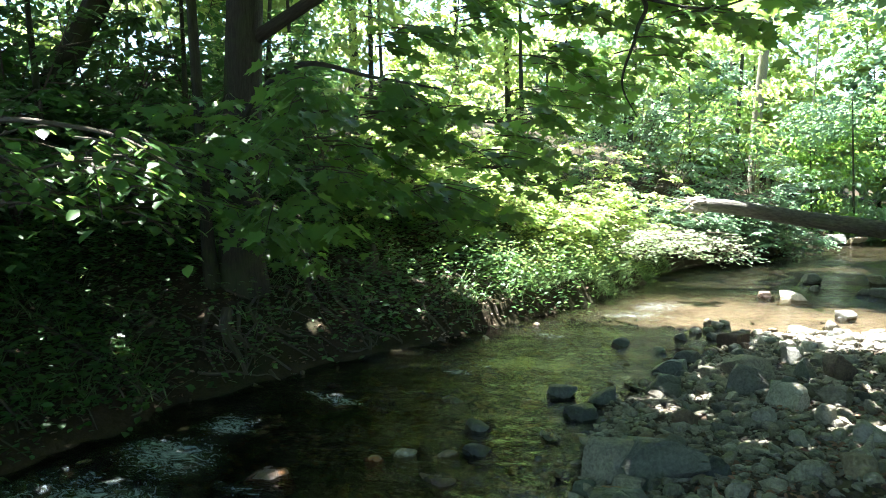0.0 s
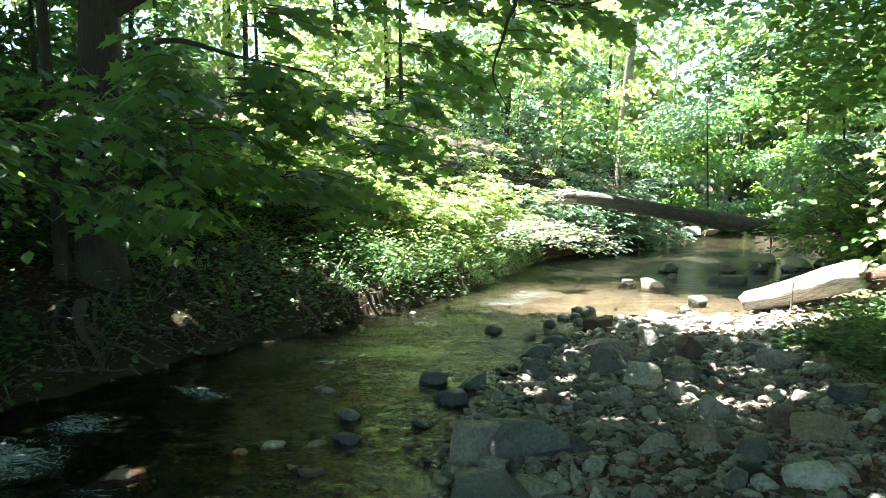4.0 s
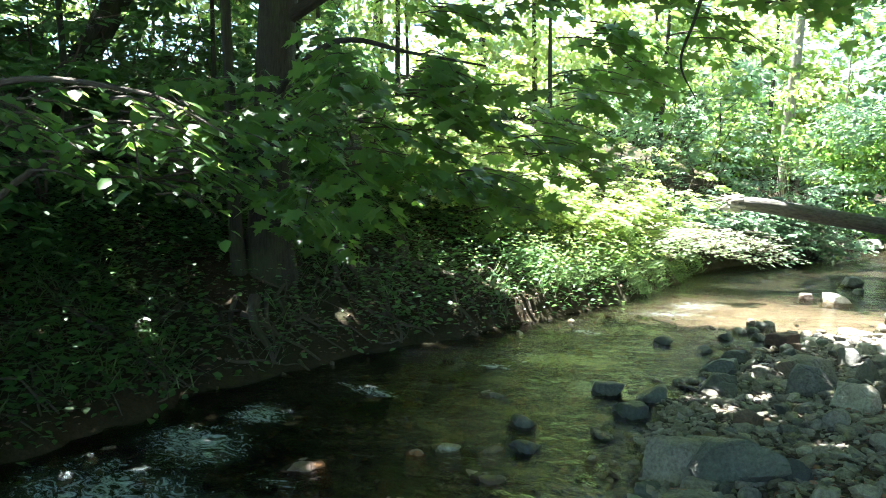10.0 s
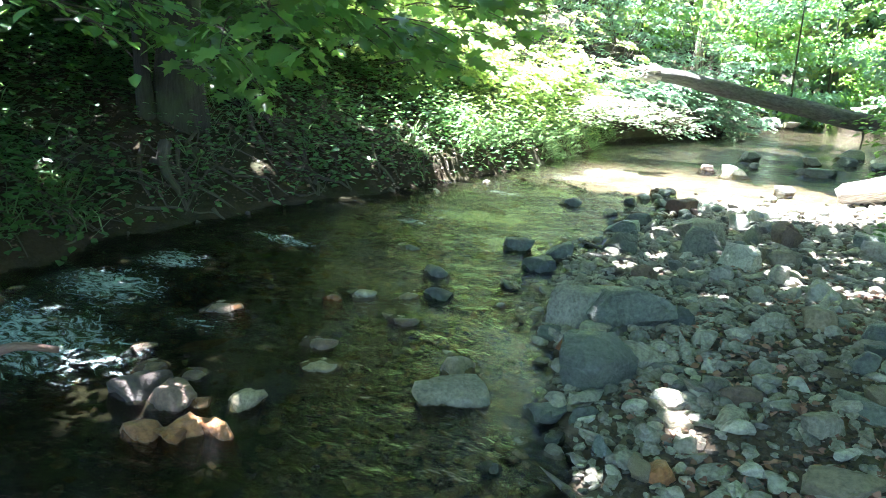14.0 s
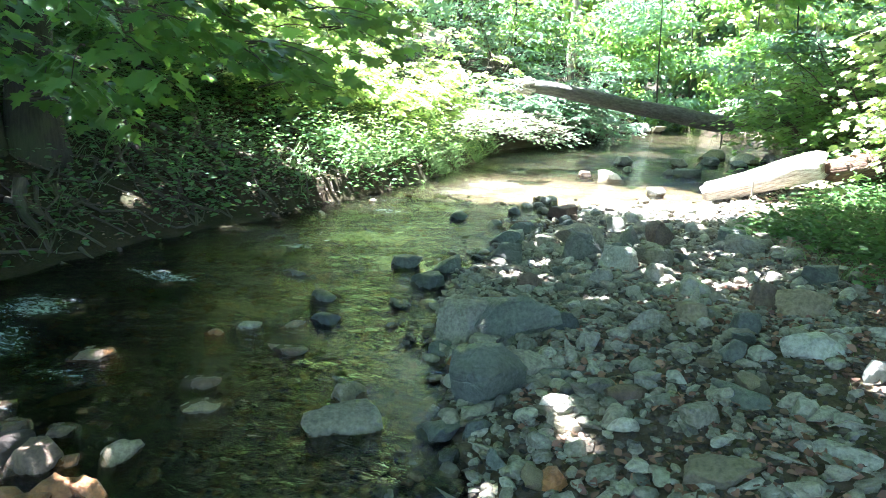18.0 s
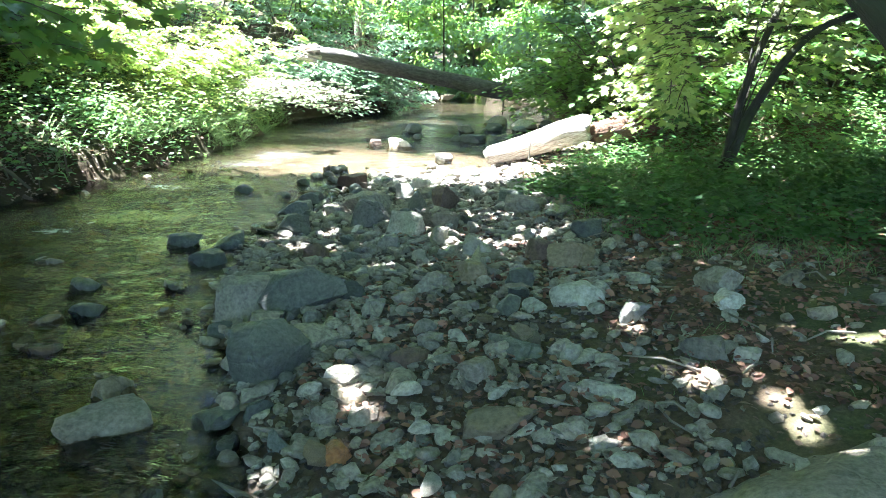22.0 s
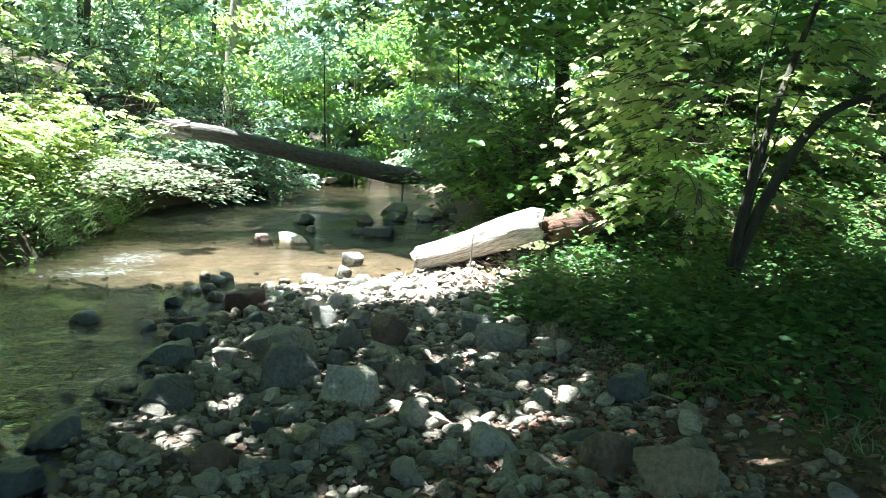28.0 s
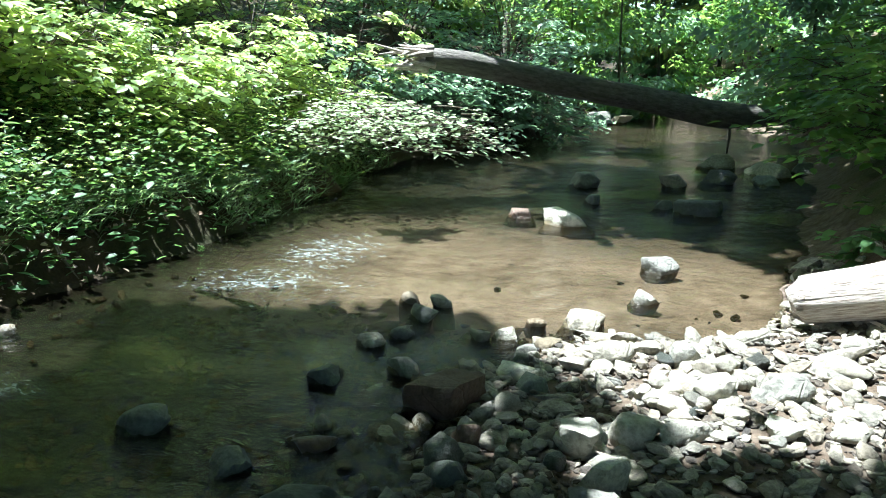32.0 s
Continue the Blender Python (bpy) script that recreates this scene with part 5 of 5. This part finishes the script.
limbs(leaner, [(LEAN_LINE, (0.15, 0.12, 0.095, 0.088, 0.085, 0.085, 0.08, 0.07, 0.05), 14), ([(1.45, 4.4, 1.9), (2.0, 5.2, 2.8), (2.3, 6.0, 3.8)], (0.06, 0.045, 0.02), 7)], BARK)
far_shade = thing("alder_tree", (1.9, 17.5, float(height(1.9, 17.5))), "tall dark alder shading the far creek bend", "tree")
limbs(far_shade, [([(1.9, 17.5, 0.4), (1.7, 17.4, 3.0), (1.2, 17.2, 7.5)], (0.2, 0.16, 0.08), 9)], BARK)
canopy(24000, -0.6, 15.0, 5.4, 5.6, 8.5, far_shade, LEAF_FAR_HAZE)
canopy(9000, 2.4, 12.6, 3.6, 2.8, 4.8, far_shade, LEAF, 0.2)
canopy(21000, 2.0, 4.0, 8.0, 5.5, 9.0, leaner, LEAF_SHADED)
# added clump, out of view, that keeps the sun off the slate boulder
canopy(500, -2.65, 3.95, 0.8, 6.2, 7.2, leaner, LEAF_SHADED)
canopy(14000, 4.8, 6.6, 4.8, 4.6, 6.2, leaner, LEAF_SHADED)
canopy(12000, 0.0, -4.0, 7.0, 6.0, 9.0, leaner, LEAF_SHADED, name="crown")
for k in range(20):
    x, y = (2.6 + 0.55 * (k % 7) + rng.uniform(-0.3, 0.3), 10.4 + 1.4 * (k // 7) + 1.6 * rng.random())
    shrub("bank_shrub", (x, y), "leafy green shrub beside the woodland path", 5, rng.uniform(1.4, 2.6), 0.5, 7, 0.8, 0.11, OVAL, LEAF_SUNLIT if k % 3 == 0 else LEAF_SHADED, twigs=5, group="shrubs on the bank")
for x, y, L in ((0.8, 11.0, 1.6), (0.7, 12.8, 2.0), (1.4, 14.5, 2.4), (0.4, 16.0, 2.0), (2.4, 12.2, 3.0), (3.2, 15.0, 3.6), (0.0, 18.4, 1.8), (1.8, 10.6, 1.6), (0.7, 10.7, 0.7), (0.1, 11.8, 1.1), (0.2, 13.4, 1.2), (0.3, 14.9, 1.3), (1.6, 10.1, 0.9)):
    shrub("bank_shrub", (x, y), "dark blue-green shrub leaning over the far creek bank", 6, L, 0.55, 8, 0.9, 0.12, OVAL, LEAF, twigs=5, group="shrubs on the bank")


# woods behind
def far_tree(x, y, tall, wide, mat, low=0.5, n=2600, size=0.22, bark=BARK, label="leafy green tree in the woods behind the creek"):
    g = float(height(x, y))
    ob = thing("woodland_tree", (x, y, g), label, "tree", "trees of the woods")
    lean = rng.uniform(-0.06, 0.06, 2) * tall
    v, f, u = tube(curve([(0, 0, -0.2), (lean[0] * 0.4, lean[1] * 0.4, tall * 0.4), (lean[0], lean[1], tall * 0.95)], 5), np.linspace(0.011 * tall, 0.012, 11), 7, 0.05)
    mesh_ob("trunk", v, f, bark, ob, True, u)
    clumps = [(rng.normal(0, wide * 0.42), rng.normal(0, wide * 0.42), rng.uniform(low, tall), wide * rng.uniform(0.3, 0.55)) for _ in range(14)]
    pts = crown_points(clumps, n / 14)
    ahead, up = leaf_ways(pts, np.array([0, 0, tall * 0.6]))
    foliage("crown", pts, ahead, up, size * rng.uniform(0.6, 1.2, len(pts)), DIAMOND, mat, ob)
    return ob


for k in range(12):
    far_tree(-9 + 1.5 * k + rng.uniform(-0.5, 0.5), 18.8 + 1.2 * (k % 3) + (3.5 if -6.2 < -9 + 1.5 * k < -1.0 else 0), rng.uniform(3.0, 4.6), 1.9, LEAF if k % 3 else LEAF_FAR_HAZE, 0.2, 3000, 0.17, label="bushy blue-green thicket tree behind the fallen log")
for k in range(16):
    a = -1.0 + 2.3 * k / 15
    d = rng.uniform(25, 34)
    far_tree(-3 - d * math.sin(a) * 0.9, d * math.cos(a) * 0.95 + 2, rng.uniform(6, 10), 3.0, LEAF_FAR_HAZE if k % 2 else LEAF_SUNLIT, 0.8, 2300, 0.30)
for x, y, t in ((-12.2, 8.5, 4.8), (-12.4, 12, 8), (-11.2, 16, 9), (-9.4, 19.5, 9), (-7.4, 22.5, 9), (-13, 13, 6), (-14.5, 7, 5), (-15.5, 2, 5), (-9.5, -4, 6), (-9.8, 14.6, 7.5), (-8.4, 17.4, 8.5), (-13, 10.5, 8), (-12.2, 15, 9)):
    # shaded or sunlit leaf colour, chosen by place along the bank
    far_tree(x, y, t, 2.2, LEAF_SHADED if y < 7 else LEAF_SUNLIT, 0.4, 3900 if y < 9 else 2700, 0.20)
for x, y, t in ((6.5, 10, 6), (8, 6.5, 6.5), (7.5, 13.5, 7), (5.0, 17, 6), (9.5, 10, 8), (8, 17, 8), (7, 3, 6), (10, 4, 8), (11, 14, 9)):
    far_tree(x, y, t, 2.2, LEAF_SHADED if x > 7 else LEAF_SUNLIT, 0.4, 3800, 0.19)
for x, y, t in ((-6.2, 14.4, 1.4), (-5.6, 15.8, 1.3), (-5.0, 16.9, 1.5), (-6.8, 16.4, 2.4), (-5.4, 18.6, 2.2), (-7.6, 14.8, 2.6), (-8.2, 17.6, 3.4), (-6.2, 20.5, 3.0), (-5.7, 14.5, 1.2), (-5.5, 15.5, 1.2), (-5.0, 16.5, 1.2), (-4.6, 17.4, 1.2), (-5.2, 16.1, 1.5)):
    shrub("bank_shrub", (x, y), "dark green thicket shrub under the fallen log", 6, t, 0.6, 8, 0.8, 0.12, OVAL, LEAF_FAR_HAZE, twigs=5, group="shrubs on the bank")
for k in range(46):
    x, y = -26 + 1.15 * k + rng.uniform(-0.8, 0.8), 30 + 9 * rng.random()
    far_tree(x, y, rng.uniform(4.2, 7.2), 2.8, LEAF_FAR_HAZE if k % 3 else LEAF_SUNLIT, 0.1, 2400, 0.36, label="hazy green tree at the back of the woods")
for k in range(8):
    far_tree(-9.5 + 1.35 * k + rng.uniform(-0.4, 0.4), 27 + 3 * rng.random(), rng.uniform(7.6, 9.2), 2.3, LEAF_SUNLIT, 1.0, 1700, 0.30, bark=BARK_PALE, label="tall bright sunlit tree at the back of the woods")
pale = thing("woodland_tree", (-7.5, 24.7, float(height(-7.5, 24.7))), "slim pale-barked tree trunk in the bright woods", "tree", "trees of the woods")
limbs(pale, [([(-7.6, 24.8, 0.2), (-7.46, 24.85, 3.7), (-7.22, 24.7, 5.64), (-6.9, 24.4, 9.5)], (0.2, 0.17, 0.12), 8)], BARK_PALE)
# woods behind the start of the walk
for x, y, t in ((-9, -8, 7), (-5.5, -12, 8), (-1.5, -13, 8), (2.5, -10, 7), (5.5, -7, 7), (8.5, -3, 7), (-12, -6, 8), (7, -12, 9), (10, 0, 8), (1, -17, 9)):
    far_tree(x, y, t, 2.4, LEAF_SHADED, 0.4, 2600, 0.24)
for x, y, L in ((3.6, -1.5, 1.4), (4.6, 0.6, 1.6), (5.4, 2.6, 1.5), (3.0, -4.0, 1.6), (-5.8, -2.6, 1.8), (-5.2, -5.0, 1.8)):
    shrub("bank_shrub", (x, y), "leafy green shrub beside the woodland path", 5, L, 0.5, 7, 0.8, 0.11, OVAL, LEAF_SHADED, twigs=5, group="shrubs on the bank")
for k in range(9):
    far_tree(-10.4 - 0.9 * (k % 2) + rng.uniform(-0.3, 0.3), -2.6 + 1.25 * k, rng.uniform(1.2, 1.6), 1.5, LEAF_SHADED, 0.1, 3000, 0.17, label="dense dark thicket at the top of the shaded bank")
# a dark middle storey and tall trees closing the left bank
for x, y, t in ((-8.4, 1.6, 4.6), (-9.0, 3.4, 5.2), (-8.9, 5.2, 4.8), (-9.4, 6.8, 5.4), (-10.4, 8.2, 5.6), (-7.9, -0.4, 4.6)):
    far_tree(x, y, t, 1.7, LEAF_SHADED, 1.2, 1000, 0.17, label="shaded young tree in the middle storey of the bank")
for x, y in ((-14.2, 9.0), (-14.0, 13.0)):
    far_tree(x, y, rng.uniform(12.5, 14), 3.1, LEAF_SHADED, 3.5, 3700, 0.30, label="tall dark tree closing the wooded bank")


# ---- grass, herbs and litter ----
def blades(name, label, x, y, size, mat, lean=0.35, per=7, spreadr=0.05, shape=BLADE, category="grass"):
    n = len(x) * per
    X, Y = np.repeat(x, per) + rng.normal(0, spreadr, n), np.repeat(y, per) + rng.normal(0, spreadr, n)
    Z = height(X, Y) - 0.01
    a = rng.uniform(0, 6.28, n)
    ahead = np.stack([np.cos(a) * lean, np.sin(a) * lean, np.ones(n)], 1) + spread(n) * 0.25
    up = -np.stack([np.cos(a), np.sin(a), np.zeros(n)], 1)
    ob = foliage(name, np.stack([X, Y, Z], 1), ahead, -up, np.repeat(size, per) * rng.uniform(0.5, 1.2, n), shape, mat)
    return tagged(ob, label, category, kind="stuff")


def herbs(name, label, x, y, size, mat, tall, per=9, shape=OVAL):
    n = len(x) * per
    X, Y = np.repeat(x, per) + rng.normal(0, 0.09, n), np.repeat(y, per) + rng.normal(0, 0.09, n)
    Z = height(X, Y) + np.repeat(tall, per) * rng.random(n)
    a = rng.uniform(0, 6.28, n)
    ahead = np.stack([np.cos(a), np.sin(a), rng.uniform(-0.4, 0.3, n)], 1)
    up = np.array([0, 0, 1.0]) + spread(n) * 0.5
    ob = foliage(name, np.stack([X, Y, Z], 1), ahead, up, size * rng.uniform(0.5, 1.2, n), shape, mat)
    return tagged(ob, label, "plants", kind="stuff")


def pick(n, x0, x1, y0, y1, keep):
    x, y = rng.uniform(x0, x1, n), rng.uniform(y0, y1, n)
    k = keep(x, y)
    return x[k], y[k]


def left_d(x, y):
    return np.interp(y, LEFT_Y, LEFT_X) - x


def right_d(x, y):
    return x - np.interp(y, RIGHT_Y, RIGHT_X)


# grass along the sunlit left bank and in the shade
x, y = pick(5200, -6.4, -4.4, 8.0, 13.5, lambda x, y: (left_d(x, y) > np.where(y < 9.6, 0.30, 0.04)) & (left_d(x, y) < 1.0))
blades("bank_grass", "tall light green grass on the sunlit bank edge", x, y, rng.uniform(0.12, 0.34, len(x)), GRASS, per=10, lean=1.1)
x, y = pick(2600, -7.4, -4.4, 8.2, 13.5, lambda x, y: (left_d(x, y) > np.where(y < 9.6, 0.35, 0.15)))
herbs("sunny_herbs", "sunlit fine-leaved herbs on the grassy bank", x, y, 0.06, LEAF_SUNLIT, rng.uniform(0.1, 0.55, len(x)), per=10)
x, y = pick(900, -7.5, -4.4, 0.3, 8.0, lambda x, y: (left_d(x, y) > 0.18) & ((wob(x, y, 1.4) > 0.15) | (y < 2.9)) & (rng.random(len(x)) < np.where(y < 2.9, 0.8, 0.35)))
blades("shade_grass", "long dark green grass tufts on the shaded bank", x, y, rng.uniform(0.15, 0.38, len(x)), GRASS, per=9, lean=0.6)
x, y = pick(9500, -9.5, -4.8, -1, 13.5, lambda x, y: (left_d(x, y) > 0.08) & (rng.random(len(x)) < np.where((y > 1.2) & (y < 7.5) & (left_d(x, y) < 1.7), 0.16 + 0.5 * (1 - smooth(y, 2.6, 3.6)) + 0.3 * smooth(y, 4.5, 6.0), 0.4 + left_d(x, y))))
herbs("bank_herbs", "low leafy ground cover on the shaded bank", x, y, 0.085, LEAF_SHADED, rng.uniform(0.05, 0.45, len(x)))
# right bank
x, y = pick(4700, -0.6, 6, 3.6, 11, lambda x, y: (right_d(x, y) > np.interp(y, (3.5, 4.6, 6, 7, 7.4, 7.8, 8.6, 9.4, 11), (4.6, 3.2, 2.5, 1.8, 1.65, 2.2, 2.0, 1.3, 0.6))) & (wob(x, y, 1.2, 0.5) > -0.25))
herbs("path_herbs", "green leafy herbs and ferns beside the gravel bar", x, y, 0.075, LEAF_SHADED, rng.uniform(0.03, 0.35, len(x)), per=10)
x, y = pick(2900, -0.6, 5, 3.2, 10, lambda x, y: (right_d(x, y) > np.interp(y, (3.2, 4.6, 6, 7, 7.4, 7.8, 8.6, 9.4, 11), (4.3, 3.0, 2.35, 1.75, 1.6, 2.1, 2.0, 1.4, 0.7))) & (wob(x, y, 1.7) > -0.1))
blades("path_grass", "soft green grass beside the gravel bar", x, y, rng.uniform(0.06, 0.2, len(x)), GRASS, per=10, lean=0.7)
x, y = pick(1500, 0.3, 4.5, 1.6, 6.0, lambda x, y: (right_d(x, y) > 1.6) & (wob(x, y, 1.9, 2.2) > 0.1))
blades("path_grass", "short thin grass between fallen leaves and stones", x, y, rng.uniform(0.03, 0.09, len(x)), GRASS, per=8, lean=0.9)
# litter
x, y = pick(15000, -0.6, 6.0, -5.0, 9, lambda x, y: right_d(x, y) > 1.2 + 0.6 * rng.random(len(x)))
P = np.stack([x, y, height(x, y) + 0.012], 1)
tagged(foliage("leaf_litter", P, spread(len(x)) * (1, 1, 0.15), np.array([0, 0, 1.0]) + spread(len(x)) * 0.8, rng.uniform(0.02, 0.06, len(x)), OVAL, DRY), "dry brown fallen leaves on the forest floor", "leaves", kind="stuff")
x, y = pick(6000, -8, -4.6, 0, 10, lambda x, y: left_d(x, y) > 0.1)
P = np.stack([x, y, height(x, y) + 0.012], 1)
tagged(foliage("leaf_litter", P, spread(len(x)) * (1, 1, 0.15), np.array([0, 0, 1.0]) + spread(len(x)) * 0.8, rng.uniform(0.02, 0.06, len(x)), OVAL, DRY), "dry brown fallen leaves on the shaded bank", "leaves", kind="stuff")

# dry sticks, flood litter and a leafy sprig round the driftwood
def stick(name, pts, r, label, mat=None):
    ob = thing(name, pts[0], label, "stick")
    v, f, u = tube(np.array(curve(pts, 4)) - np.array(pts[0]), np.linspace(r, r * 0.6, 4 * (len(pts) - 1) + 1), 6, 0.08)
    mesh_ob("shaft", v, f, mat or TWIG, ob, True, u)


stick("stick", [(-0.44, 8.66, 0.14), (-0.44, 8.68, 0.34), (-0.43, 8.70, 0.60)], 0.012, "thin brown stick standing upright against the driftwood", BARK_PALE)
wood = []
for k in range(150):
    x, y = rng.uniform(-0.6, 1.1), rng.uniform(8.1, 8.95)
    if k > 95:
        x, y = rng.uniform(0.0, 2.6), rng.uniform(1.8, 5.5)
    z, a, L = float(height(x, y)) + 0.02 + 0.08 * rng.random() * (k < 96), rng.uniform(0, 6.28), rng.uniform(0.08, 0.3)
    wood.append((np.array([(x, y, z), (x + L / 2 * math.cos(a), y + L / 2 * math.sin(a), z + rng.uniform(-0.01, 0.04)), (x + L * math.cos(a + 0.2), y + L * math.sin(a + 0.2), z)]), (0.006, 0.005, 0.003), 5))
tagged(tubes("dry_twigs", wood, BARK_PALE), "scattered dry pale twigs and flood debris", "twigs", kind="stuff")
x, y = pick(900, -0.6, 1.1, 8.0, 9.0, lambda x, y: right_d(x, y) > 0.1)
P = np.stack([x, y, height(x, y) + rng.uniform(0.01, 0.09, len(x))], 1)
tagged(foliage("flood_litter", P, spread(len(x)) * (1, 1, 0.4), np.array([0, 0, 1.0]) + spread(len(x)) * 0.7, rng.uniform(0.04, 0.12, len(x)), OVAL, PALE_LITTER), "bleached dead leaves washed up beside the driftwood", "leaves", kind="stuff")
shrub("sapling", (-0.45, 9.8), "small leafy sprig growing behind the driftwood log", 3, 0.36, 0.5, 4, 0.2, 0.10, OVAL, LEAF_SHADED, twigs=3, radius=0.008, toward=(-1, 0.1), category="plant", z=0.2)
# low plants crowding the foot of the sapling and the edge of the bar
x, y = pick(1900, -0.6, 3.4, 6.0, 9.2, lambda x, y: right_d(x, y) > np.interp(y, (6, 7, 7.4, 7.8, 8.6, 9.2), (2.8, 1.95, 1.8, 2.3, 2.2, 1.6)))
herbs("thicket_herbs", "knee-high leafy plants round the sapling", x, y, 0.065, LEAF_SHADED, rng.uniform(0.05, 0.42, len(x)), per=9)
stick("stick", [(-3.62, 1.28, 0.04), (-3.54, 1.44, 0.09), (-3.44, 1.60, 0.05)], 0.03, "broken reddish branch lying across the riffle", BROWN_BRANCH)
x, y = pick(1100, -6.0, -4.4, 6.0, 8.8, lambda x, y: (left_d(x, y) > -0.02) & (left_d(x, y) < 0.75))
P = np.stack([x, y, height(x, y) + rng.uniform(0.0, 0.05, len(x))], 1)
tagged(foliage("bank_litter", P, spread(len(x)) * (1, 1, 0.3), np.array([0.3, 0, 1.0]) + spread(len(x)) * 0.7, rng.uniform(0.02, 0.06, len(x)), OVAL, TAN_LITTER), "tan dead leaves lodged in the cut bank", "leaves", kind="stuff")
x, y = pick(17000, -1.2, 4.2, 1.2, 6.2, lambda x, y: (right_d(x, y) > 0.4) & (wob(x, y, 2.1, 0.8) > -0.1))
P = np.stack([x, y, height(x, y) + 0.015], 1)
tagged(foliage("leaf_litter", P, spread(len(x)) * (1, 1, 0.2), np.array([0, 0, 1.0]) + spread(len(x)) * 0.8, rng.uniform(0.015, 0.06, len(x)), OVAL, RED_LITTER), "reddish brown leaf scraps between the cobbles", "leaves", kind="stuff")
# dead branches and trailing roots on the bare shaded slope
fallen = []
for k in range(95):
    x, y, a, L = rng.uniform(-7.2, -5.2), rng.uniform(1.0, 8.2), rng.uniform(-1.1, 1.1), rng.uniform(0.35, 1.3)
    line = []
    for j in range(5):
        u = L * j / 4
        p, q = x + u * math.cos(a), y + u * math.sin(a) + 0.06 * math.sin(3.1 * j + k)
        if left_d(np.array(p), np.array(q)) < 0.03:
            break
        line.append((p, q, float(height(p, q)) + 0.02 + 0.10 * rng.random() * (j in (1, 3))))
    if len(line) > 2:
        r = rng.uniform(0.006, 0.022)
        fallen.append((np.array(line), np.linspace(r, r * 0.4, len(line)), 6))
tagged(tubes("dead_branches", fallen, ROOT), "dead grey-brown branches and roots on the bare bank", "branches", kind="stuff")
